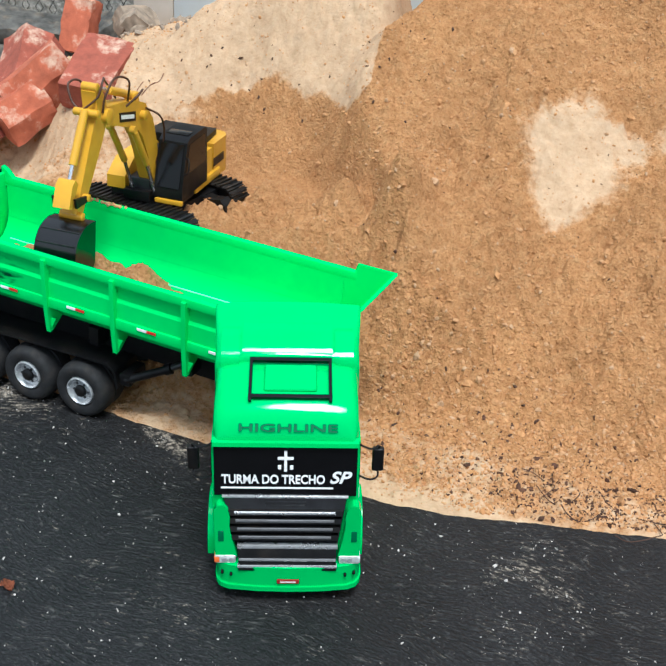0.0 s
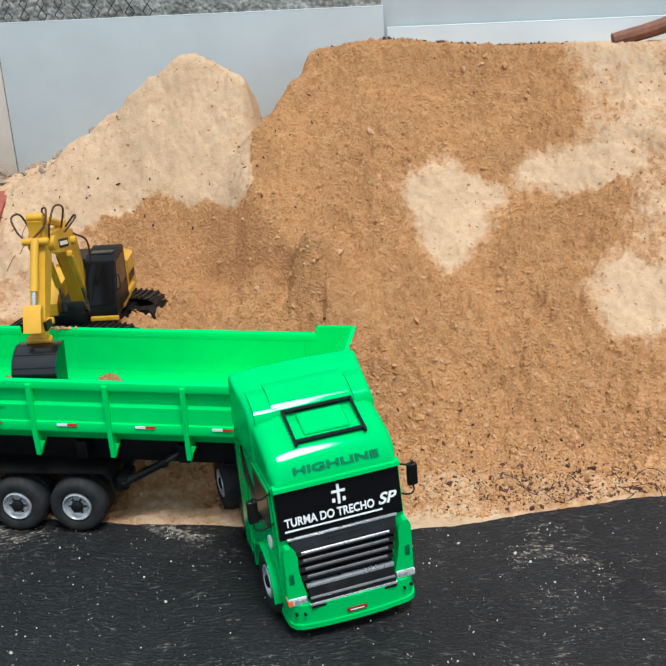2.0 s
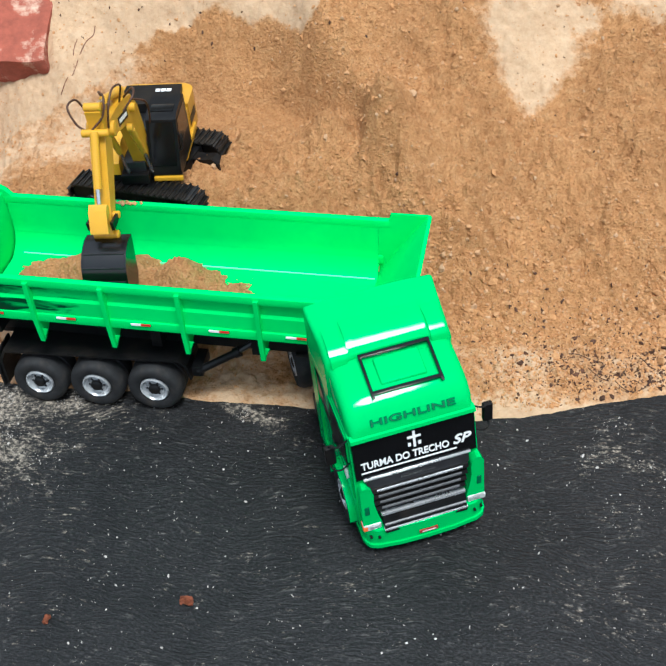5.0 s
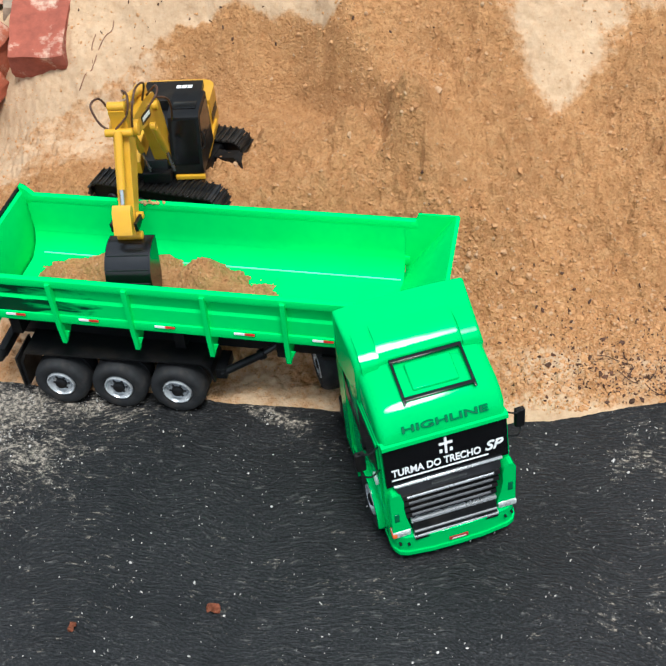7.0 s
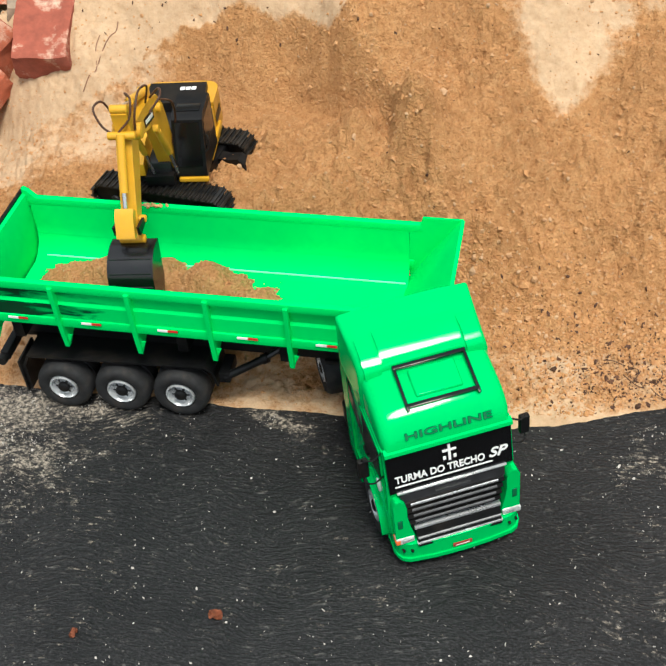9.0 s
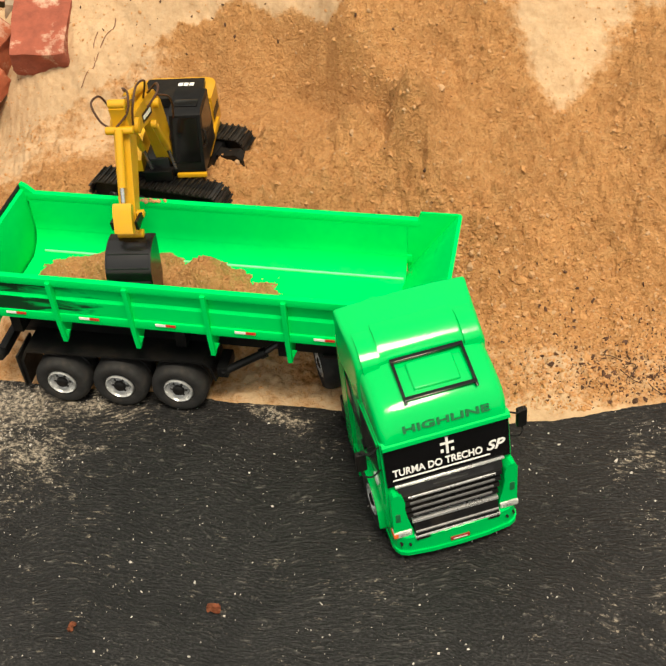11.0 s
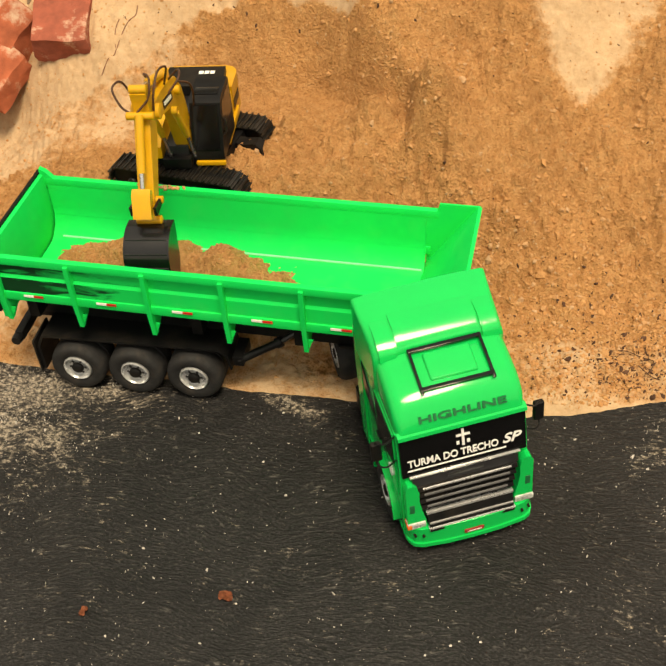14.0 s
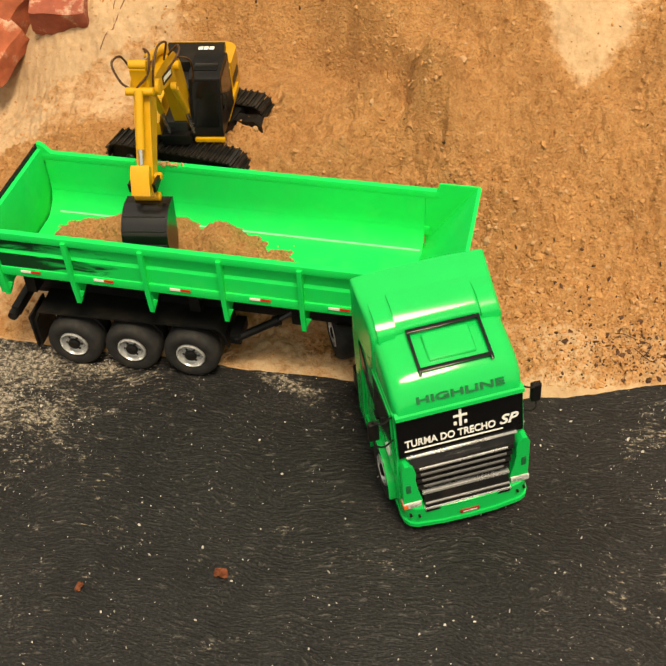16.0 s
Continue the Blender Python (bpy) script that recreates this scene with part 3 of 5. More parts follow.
stick = tube(arc([(1.02, 0.93, 0.545), (1.14, 0.95, 0.575), (1.35, 0.97, 0.66)], 6), 0.014, 10, taper=1.2)
tagged(part("stick", stick, WOOD), "brown wooden stick lying on the heap top", "stick")


# ---------- the green tipper trailer ----------
def wheel(parent, x, y, z, out, width, radius=0.042, dish=0.0):
    """A wheel on the y axis; out is -1 or 1, the side that its rim faces."""
    w = new("wheel")
    w.parent = parent
    w.matrix_basis = pose(x, y, z, 0, 0, 0 if out < 0 else 180)
    r = radius
    tread = [(r * 0.42, 0.014), (r * 0.49, 0.010), (r * 0.53, 0.0), (r * 0.60, -0.002), (r * 0.82, -0.0035), (r * 0.93, -0.001), (r * 0.985, 0.004), (r, 0.009), (r, width * 0.47), (r * 0.955, width * 0.5),
             (r, width * 0.53), (r, width - 0.008), (r * 0.95, width), (r * 0.6, width)]
    part("tyre", lathe(tread, 48), RUBBER, w, "black rubber tyre dusted with sand", smooth=50)
    rim = lathe([(r * 0.18, 0.002), (r * 0.30, 0.002), (r * 0.36, 0.005), (r * 0.41, 0.004), (r * 0.45, -0.001), (r * 0.475, -0.003), (r * 0.50, -0.0025), (r * 0.53, 0.002), (r * 0.45, 0.012)], 40)
    part("rim", rim, SILVER, w, "bright chromed wheel rim", smooth=40)
    part("hub", lathe([(r * 0.22, 0.004), (r * 0.21, -0.002), (r * 0.16, -0.004), (r * 0.07, -0.0045)], 16), BLACK, w, "dark hub cap", smooth=40)
    for k in range(6):
        a = 2 * math.pi * k / 6
        hole = lathe([(0.0020, 0.0075), (0.0020, 0.0012), (0.0014, 0.0008)], 8)
        bmesh.ops.translate(hole, vec=(math.cos(a) * r * 0.27, 0, math.sin(a) * r * 0.27), verts=hole.verts)
        part("wheel_nut", hole, DARK_GREY, w, smooth=40)
    return w


trailer = thing("tipper_trailer", pose(-0.083, 0.0, 0), "bright green tipper semi-trailer on three axles, part loaded with sand", "trailer")
TILT = pose(0, 0, 0.0, 0, 1.2, -1.2)
L, W, TOP, FLOOR = 0.65, 0.185, 0.250, 0.155
u_shape = [(0, TOP), (0, 0.176), (0.024, 0.150), (W - 0.024, 0.150), (W, 0.176), (W, TOP), (W - 0.003, TOP), (W - 0.003, 0.200), (W - 0.005, 0.186), (W - 0.011, 0.172), (W - 0.021, 0.161), (W - 0.034, FLOOR), (0.034, FLOOR), (0.021, 0.161), (0.011, 0.172), (0.005, 0.186), (0.003, 0.200), (0.003, TOP)]
bed = prism(u_shape, 0.004, 0.573, "x")
for y0 in (0.0, W - 0.003):
    prism([(0.5733, 0.150), (0.5750, 0.150), (0.590, 0.176), (0.648, 0.264), (0.592, 0.264), (0.588, TOP), (0.5733, TOP)], y0, y0 + 0.003, "y", bed)
prism([(0.567, 0.150), (0.573, 0.150), (0.650, 0.264), (0.645, 0.264)], 0.003, W - 0.003, "y", bed)
bed_ob = part("bed", bed, GREEN_BED, trailer, "bright green painted load bed", TILT, smooth=44)
for y0, y1 in ((-0.006, 0.006), (W - 0.006, W + 0.006)):
    part("top_rail", boxed(0.0, 0.592, y0 if y0 < 0 else W - 0.0034, 0.0034 if y0 < 0 else y1, TOP - 0.012, TOP + 0.001), GREEN_BED, trailer, at=TILT, bevel=0.002)
    part("bottom_rail", boxed(0.004, 0.58, y0 + 0.001, y1 - 0.001, 0.174, 0.189), GREEN_BED, trailer, at=TILT, bevel=0.002)
for out in (1, -1):
    plate = [(-0.0024, 0.186), (0.0004, 0.186), (0.0004, 0.2185), (-0.0024, 0.2130)]
    plate = plate if out > 0 else [(W - a, b) for a, b in plate]
    part("side_plate", prism(plate, 0.004, 0.575, "x"), GREEN_BED, trailer, at=TILT, smooth=20)
# seam along the far crease, its bright line painted on
part("floor_edge", tube([(0.02, W - 0.0235, FLOOR + 0.0050), (0.570, W - 0.0235, FLOOR + 0.0050)], 0.0020, 10), SEAM_HIGHLIGHT, trailer, "green bed floor seam with its highlight painted pale", TILT, smooth=40)
for k in range(6):
    xr = 0.004 + 0.1087 * k
    near = [(-0.010, 0.246), (0, 0.246), (0, 0.172), (0.024, 0.152), (0.002, 0.137), (-0.005, 0.136), (-0.0085, 0.172)]
    part("side_rib", prism(near, xr - 0.0032, xr + 0.0032, "x"), GREEN_BED, trailer, at=TILT, bevel=0.0006, segments=1)
    if k < 5:
        part("rib_gusset", prism([(xr + 0.003, 0.156), (xr + 0.010, 0.156), (xr + 0.003, 0.140)], -0.001, 0.0005, "y"), GREEN_BED, trailer, at=TILT, smooth=20)
    far = [(W - a, b) for a, b in near]
    part("side_rib", prism(far, xr - 0.0032, xr + 0.0032, "x"), GREEN_BED, trailer, at=TILT, bevel=0.0006, segments=1)
gate = part("tailgate", boxed(-0.006, 0.001, -0.004, W + 0.004, 0.138, TOP + 0.006), GREEN_BED, trailer, "green tailgate", TILT, bevel=0.0015)
part("gate_seal", boxed(-0.011, -0.0062, -0.007, W + 0.007, 0.150, TOP + 0.009), BLACK, gate, "black gate edge", bevel=0.001)
part("gate_post", prism([(-0.004, TOP - 0.02), (-0.004, TOP + 0.016), (0.004, TOP + 0.012), (0.016, TOP)], W - 0.003, W + 0.005, "y"), GREEN_BED, gate, bevel=0.001)
part("gate_post", boxed(-0.004, 0.010, -0.006, 0.003, TOP - 0.02, TOP + 0.004), GREEN_BED, gate, bevel=0.0015)
for xc in (0.052, 0.160, 0.270, 0.382, 0.490):
    st = part("reflector", boxed(xc - 0.015, xc + 0.0, -0.0068, -0.0058, 0.1835, 0.1872), WHITE, trailer, "white and red reflective strip", TILT, smooth=20)
    part("red_half", boxed(xc + 0.0, xc + 0.014, -0.0068, -0.0058, 0.1835, 0.1872), RED, st, smooth=20)
for bay in range(2):
    x0, x1 = 0.0075 + 0.1087 * bay, 0.1092 + 0.1087 * bay
    low_skin = [(-0.0030, 0.1892), (-0.0025, 0.1892), (-0.0025, 0.2127), (-0.0030, 0.2127)]
    part("flame_graphic", prism(low_skin, x0, x1, "x"), SMOKE, trailer, "dark smoky flame graphic", TILT, smooth=20)
    part("flame_graphic", prism([(-0.0006, 0.2190), (-0.0001, 0.2190), (-0.0001, 0.2375), (-0.0006, 0.2375)], x0, x1, "x"), SMOKE, trailer, "dark smoky flame graphic", TILT, smooth=20)
for y0 in (0.055, 0.115):
    part("chassis_beam", boxed(0.0, 0.56, y0, y0 + 0.016, 0.100, 0.148), BLACK, trailer, "black steel chassis beam", TILT, bevel=0.001)
for xc in (0.02, 0.27, 0.42, 0.52):
    part("cross_member", boxed(xc - 0.008, xc + 0.008, 0.03, 0.155, 0.112, 0.140), BLACK, trailer, at=TILT, bevel=0.001)
guard_line = [(0.024, 0.028), (0.025, 0.076), (0.036, 0.096), (0.306, 0.096), (0.318, 0.086), (0.322, 0.060), (0.319, 0.060), (0.315, 0.084), (0.304, 0.0925), (0.038, 0.0925), (0.029, 0.074), (0.028, 0.028)]
for y0, y1 in ((0.006, 0.06), (0.125, 0.179)):
    part("mudguard", prism(guard_line, y0, y1, "y"), BLACK, trailer, "black plastic mudguard over three wheels", smooth=30, bevel=0.0006, segments=1)
part("mud_flap", boxed(0.020, 0.0235, 0.002, 0.056, 0.026, 0.086), BLACK, trailer, "black mud flap", bevel=0.001)
part("mud_flap", boxed(0.020, 0.0235, 0.129, 0.183, 0.026, 0.086), BLACK, trailer, "black mud flap", bevel=0.001)
for xc in (0.083, 0.173, 0.263):
    part("axle", lathe([(0.008, 0.02), (0.008, 0.165)], 12), BLACK, trailer, at=pose(xc, 0, 0.042), smooth=40)
    wheel(trailer, xc, 0.0, 0.042, -1, 0.050)
    wheel(trailer, xc, 0.185, 0.042, 1, 0.050)
part("rear_bumper", boxed(-0.006, 0.006, 0.008, 0.177, 0.082, 0.098), BLACK, trailer, "black rear bumper bar", bevel=0.002)
part("rear_lamp", lathe([(0.007, -0.006), (0.008, 0.0), (0.008, 0.010), (0.006, 0.013)], 14, "y"), BLACK, trailer, at=pose(-0.002, 0.004, 0.088))
part("bumper_arm", boxed(-0.004, 0.06, 0.06, 0.075, 0.086, 0.118), BLACK, trailer, bevel=0.001)
part("bumper_arm", boxed(-0.004, 0.06, 0.11, 0.125, 0.086, 0.118), BLACK, trailer, bevel=0.001)
ram = part("support_leg", tube([(0.332, 0.012, 0.074), (0.392, 0.03, 0.100)], 0.0060, 12), BLACK, trailer, "black ram leg", smooth=40)
part("ram_rod", tube([(0.388, 0.029, 0.098), (0.430, 0.05, 0.118)], 0.0045, 10), DARK_GREY, ram, smooth=40)
part("ram_collar", tube([(0.386, 0.0285, 0.0975), (0.394, 0.0307, 0.101)], 0.0080, 12), BLACK, ram, smooth=40)
part("support_box", boxed(0.324, 0.340, 0.008, 0.05, 0.066, 0.084), BLACK, trailer, bevel=0.002)
part("king_pin_plate", boxed(0.47, 0.57, 0.05, 0.136, 0.096, 0.102), BLACK, trailer, at=TILT, bevel=0.001)


# sand carried in the bed
def load_height(x, y):
    pile = 0.076 * lump(x, y, 0.180, 0.110, 0.070, 0.055) + 0.060 * lump(x, y, 0.290, 0.108, 0.032, 0.048) + 0.026 * lump(x, y, 0.355, 0.095, 0.045, 0.045) + 0.020 * lump(x, y, 0.08, 0.105, 0.06, 0.05)
    n = 0.0045 * fbm(x, y, 45, 4, 91, 0.7)
    return pile * (1 + 0.22 * fbm(x, y, 18, 3, 95)) + n - 0.009


lx, ly = np.meshgrid(np.arange(0.012, 0.45, 0.0022), np.arange(0.006, 0.180, 0.0022))
side = np.maximum(0, np.maximum(0.034 - ly, ly - (W - 0.034)))
side = 24 * side ** 2 + 0.1 * side
lz = load_height(lx, ly)
keep = lz > side - 0.0005
load_bm = bmesh.new()
grid = {}
for j in range(lx.shape[0]):
    for i in range(lx.shape[1]):
        if keep[max(0, j - 1):j + 2, max(0, i - 1):i + 2].any():
            grid[j, i] = load_bm.verts.new((lx[j, i], ly[j, i], FLOOR + max(lz[j, i], side[j, i] - 0.004)))
for (j, i), v in grid.items():
    quad = [grid.get(k) for k in ((j, i), (j, i + 1), (j + 1, i + 1), (j + 1, i))]
    if all(quad):
        load_bm.faces.new(quad)
tagged(part("sand_load", load_bm, LOAD, at=pose(-0.083, 0, 0) @ TILT, smooth=60), "small heap of brown sand in the trailer bed", "sand")


# ---------- the green tractor ----------
tractor = thing("tractor_truck", pose(0.5908, -0.1824, -0.001, 0, -1.5, 25.2), "bright green toy tractor truck with a black windscreen", "truck")
HW = 0.0795
LOW = pose(0.004, -0.006, -0.002)
cab_side = [(-0.003, 0.040), (-0.004, 0.140), (0.006, 0.203), (0.160, 0.203), (0.160, 0.050), (0.095, 0.050), (0.088, 0.078), (0.070, 0.092), (0.050, 0.092), (0.032, 0.078), (0.026, 0.050), (0.020, 0.040)]
part("cab_body", prism(cab_side, -HW, HW, "x"), GREEN, tractor, "bright green glossy cab shell", bevel=0.004, segments=3)


def roof_shell():
    """The high roof: rounded nose, gentle slope, then the wind deflector step."""
    line = [(-0.001, 0.203), (0.000, 0.209), (0.004, 0.220), (0.011, 0.231), (0.020, 0.239), (0.030, 0.245), (0.050, 0.2515), (0.074, 0.2575), (0.0775, 0.2585), (0.0785, 0.2635), (0.0805, 0.2660), (0.086, 0.2698), (0.092, 0.2733), (0.099, 0.2765), (0.107, 0.2785), (0.120, 0.2805), (0.140, 0.285), (0.155, 0.2920), (0.159, 0.2920), (0.160, 0.286)]
    line = [(y, 0.203 + (z - 0.203) * 0.955) for y, z in line]
    bm = bmesh.new()
    rows = []
    for y, z in line:
        step = 0.002 if y > 0.08 else 0.0
        half = HW - 0.001 + step - 0.004 * max(0, (0.012 - y) / 0.012)
        half += 0.004 * max(0, (y - 0.10) / 0.06)
        r = min(0.014 - 0.009 * max(0, min(1, (y - 0.085) / 0.05)), (z - 0.203) * 0.7 + 0.001)
        pts = [(-half, 0.203), (-half, z - r)]
        pts += [(-half + r * (1 - math.cos(a)), z - r + r * math.sin(a)) for a in (0.4, 0.8, 1.2)]
        crown = 0.003 * min(1, (z - 0.203) / 0.03)
        pts += [(-half + r, z), (-half * 0.5, z + crown * 0.8), (0, z + crown)]
        row = pts + [(-a, b) for a, b in reversed(pts[:-1])]
        rows.append([bm.verts.new((a, y, b)) for a, b in row])
    for p, q in zip(rows, rows[1:]):
        for k in range(len(p) - 1):
            bm.faces.new((p[k], p[k + 1], q[k + 1], q[k]))
    bm.faces.new(rows[0])
    bm.faces.new(rows[-1][::-1])
    return bm


RIDGE = pose(0, 0, -0.0032)
roof = part("roof", roof_shell(), GREEN, tractor, "bright green high roof with rounded nose", smooth=50)
part("visor", prism([(-0.0045, 0.2008), (-0.0035, 0.2055), (0.004, 0.208), (0.006, 0.203)], -HW + 0.001, HW - 0.001, "x"), GREEN, tractor, "green strip above the windscreen", bevel=0.0012)
for sx in (-1, 1):
    x0, x1 = sorted((sx * 0.053, sx * 0.0735))
    part("deflector_shoulder", prism([(0.074, 0.256), (0.0755, 0.2655), (0.0775, 0.2685), (0.0835, 0.2728), (0.0905, 0.2769), (0.098, 0.2800), (0.108, 0.2815), (0.120, 0.2815), (0.120, 0.27)], x0, x1, "x"), GREEN, roof, at=RIDGE, smooth=60)
part("deflector_ridge", prism([(0.0795, 0.262), (0.0800, 0.2672), (0.0825, 0.2708), (0.089, 0.2752), (0.096, 0.2793), (0.103, 0.2825), (0.111, 0.2845), (0.124, 0.2850), (0.124, 0.27)], -0.050, 0.050, "x"), GREEN, roof, at=RIDGE, smooth=60)
# roof hatch in its black frame
HATCH = pose(0.004, 0.0255, 0.2430, 19.5)
hatch = part("roof_hatch", boxed(-0.029, 0.029, 0.009, 0.046, -0.003, 0.0042), GREEN, roof, "green domed roof hatch", HATCH, bevel=0.0038, segments=3)
for dims in ((-0.0452, 0.0452, -0.002, 0.0028, 0.001, 0.0055), (-0.0452, 0.0452, 0.0492, 0.054, 0.0005, 0.0056), (-0.0450, -0.0415, -0.006, 0.053, 0.001, 0.0052), (0.0415, 0.0450, -0.006, 0.053, 0.001, 0.0052)):
    part("frame_bar", boxed(*dims), BLACK_GLOSS, roof, "black roof frame bar", HATCH, bevel=0.0006)
writing("roof_lettering", "HIGHLINE", 0.0118, LETTER, roof, pose(0.002, 0.0028, 0.2205, 64), 0.0006, "dark green raised lettering", 0.106)
# windscreen and writing
part("windscreen", prism([(-0.0075, 0.139), (-0.004, 0.139), (0.007, 0.2005), (0.0005, 0.2005)], -0.0775, 0.0775, "x"), BLACK_GLOSS, tractor, "glossy black windscreen", bevel=0.0015)
SCREEN = pose(0.0, -0.0046, 0.158, 83)
writing("windscreen_lettering", "TURMA DO TRECHO", 0.0150, WHITE, tractor, SCREEN @ pose(-0.013, 0.0005, 0.0006), 0.0004, "white screen lettering", 0.112)
writing("windscreen_lettering", "SP", 0.0200, WHITE, tractor, SCREEN @ pose(0.058, 0.003, 0.0006), 0.0004, "white screen lettering", 0.024, 0.3)
part("lettering_bar", boxed(-0.070, 0.052, -0.0105, -0.0085, 0.0, 0.0011), WHITE, tractor, at=SCREEN, smooth=20)
cross = boxed(-0.0016, 0.0016, 0.011, 0.036, 0.0, 0.0011)
box(cross, -0.0085, 0.0085, 0.0255, 0.0285, 0.0, 0.0013)
part("cross_sticker", cross, WHITE, tractor, "white cross sticker", SCREEN, smooth=20)
for sx in (-1, 1):
    part("small_mark", boxed(sx * 0.0065 - 0.0018, sx * 0.0065 + 0.0018, 0.0135, 0.0185, 0.0, 0.001), WHITE, tractor, at=SCREEN, smooth=20)
# grille
part("grille_panel", prism([(-0.068, 0.139), (0.068, 0.139), (0.055, 0.041), (-0.055, 0.041)], -0.0075, -0.002, "y"), DARK_GREY, tractor, "dark grey radiator grille", bevel=0.001)
part("nose_band", prism([(-0.012, 0.124), (-0.009, 0.139), (-0.004, 0.139), (-0.004, 0.122)], -0.066, 0.066, "x"), DARK_GREY, tractor, "dark nose band", bevel=0.001)
part("trim_strip", boxed(-0.069, 0.069, -0.0105, -0.006, 0.1375, 0.1398), CHROME, tractor, "thin bright trim strip", bevel=0.0005)
part("badge_bar", boxed(-0.022, 0.022, -0.0118, -0.0105, 0.1285, 0.1335), DARK_GREY, tractor, "plain dark badge", bevel=0.0005)
for k, (z, m) in enumerate(((0.121, CHROME), (0.110, DARK_GREY), (0.0985, DARK_GREY), (0.087, DARK_GREY))):
    half = 0.055 + 0.013 * (z - 0.041) / 0.098
    slat = prism([(-0.0165, z - 0.003), (-0.0145, z + 0.0025), (-0.007, z + 0.0035), (-0.007, z - 0.004)], -half + 0.002, half - 0.002, "x")
    so = part("grille_slat", slat, BLACK, tractor, "black grille slat", bevel=0.0008)
    part("slat_edge", boxed(-half + 0.01, half - 0.01, -0.0168, -0.0150, z - 0.0010, z + 0.0022), CHROME if k == 0 else GREY_BAR, so, "thin bright slat edge", bevel=0.0003, segments=1)
for z, h, dy in ((0.0755, 0.0024, 0), (0.0545, 0.0018, -0.0085)):
    part("chrome_bar", boxed(-0.056, 0.056, -0.0145, -0.008, z - h, z + h), CHROME, tractor, "chrome grille bar", pose(0.003, -0.002 + dy, -0.002), bevel=0.0012)
part("lower_grille", prism([(-0.006, 0.0745), (-0.0125, 0.0735), (-0.0212, 0.0520), (-0.0212, 0.0495), (-0.006, 0.0495)], -0.0545, 0.0545, "x"), BLACK, tractor, "black lower grille", pose(0.003, -0.004, -0.002), bevel=0.001)
part("chrome_bar", tube([(-0.054, -0.0178, 0.0625), (0.054, -0.0178, 0.0625)], 0.0016, 8), GREY_BAR, tractor, "thin grey grille bar", pose(0.003, -0.004, -0.002), smooth=40)
# green cheeks, bumper, lamps, plate
for sx in (-1, 1):
    cheek = prism([(sx * 0.0805, 0.127), (sx * 0.077, 0.133), (sx * 0.0715, 0.134), (sx * 0.066, 0.129), (sx * 0.0635, 0.119), (sx * 0.0640, 0.104), (sx * 0.0615, 0.086), (sx * 0.0560, 0.063), (sx * 0.0805, 0.063)], -0.0135, 0.0, "y")
    ck = part("cheek", cheek, GREEN, tractor, "green corner panel", pose(0.003, -0.003, -0.002), bevel=0.0055, segments=4)
    a, b = sorted((sx * 0.0705, sx * 0.077))
    part("cheek_slot", boxed(a, b, -0.0142, -0.012, 0.084, 0.099), LETTER, ck, bevel=0.001)
    a, b = sorted((sx * 0.0575, sx * 0.0812))
    lamp = part("headlight", boxed(a, b, -0.0165, -0.004, 0.054, 0.0645), LENS, tractor, "clear headlight", pose(0.003, -0.002, -0.002), bevel=0.002)
    a, b = sorted((sx * 0.0755, sx * 0.0818))
    part("turn_signal", boxed(a, b, -0.0170, -0.003, 0.0552, 0.0633), AMBER if sx < 0 else LENS, lamp, "amber signal lens" if sx < 0 else "", bevel=0.0015)
    for q in (0.0625, 0.0700):
        part("bulb", lathe([(0.0030, -0.0172), (0.0026, -0.0165), (0.0022, -0.0160)], 12, "y"), CHROME, lamp, at=pose(sx * q, 0, 0.0595))
bumper = part("bumper", prism([(-0.0815, 0.040), (-0.0815, 0.004), (-0.0795, -0.004), (-0.075, -0.011), (-0.066, -0.0155), (-0.035, -0.0195), (0.0, -0.0205), (0.035, -0.0195), (0.066, -0.0155), (0.075, -0.011), (0.0795, -0.004), (0.0815, 0.004), (0.0815, 0.040)], 0.026, 0.054, "z"), GREEN, tractor, "green front bumper", LOW, bevel=0.0025, segments=3)
part("bumper_lip", prism([(-0.083, 0.03), (-0.083, 0.003), (-0.081, -0.006), (-0.076, -0.0135), (-0.067, -0.0178), (-0.035, -0.0215), (0.0, -0.0225), (0.035, -0.0215), (0.067, -0.0178), (0.076, -0.0135), (0.081, -0.006), (0.083, 0.003), (0.083, 0.03)], 0.0215, 0.0278, "z"), GREEN, bumper, bevel=0.0015)
plate = part("number_plate", boxed(-0.0125, 0.0125, -0.0222, -0.019, 0.0330, 0.0385), PLATE_RED, bumper, "small red number plate", bevel=0.0004)
part("plate_bar", boxed(-0.009, 0.009, -0.0225, -0.0220, 0.0350, 0.0364), WHITE, plate, smooth=20)
for sx in (-1, 1):
    for q in (0.064, 0.074):
        part("fog_lamp", lathe([(0.0017, -0.0195), (0.0017, -0.010), (0.0014, -0.009)], 10, "y"), BLACK, bumper, at=pose(sx * q, 0.004 if q > 0.07 else 0.0005, 0.043))
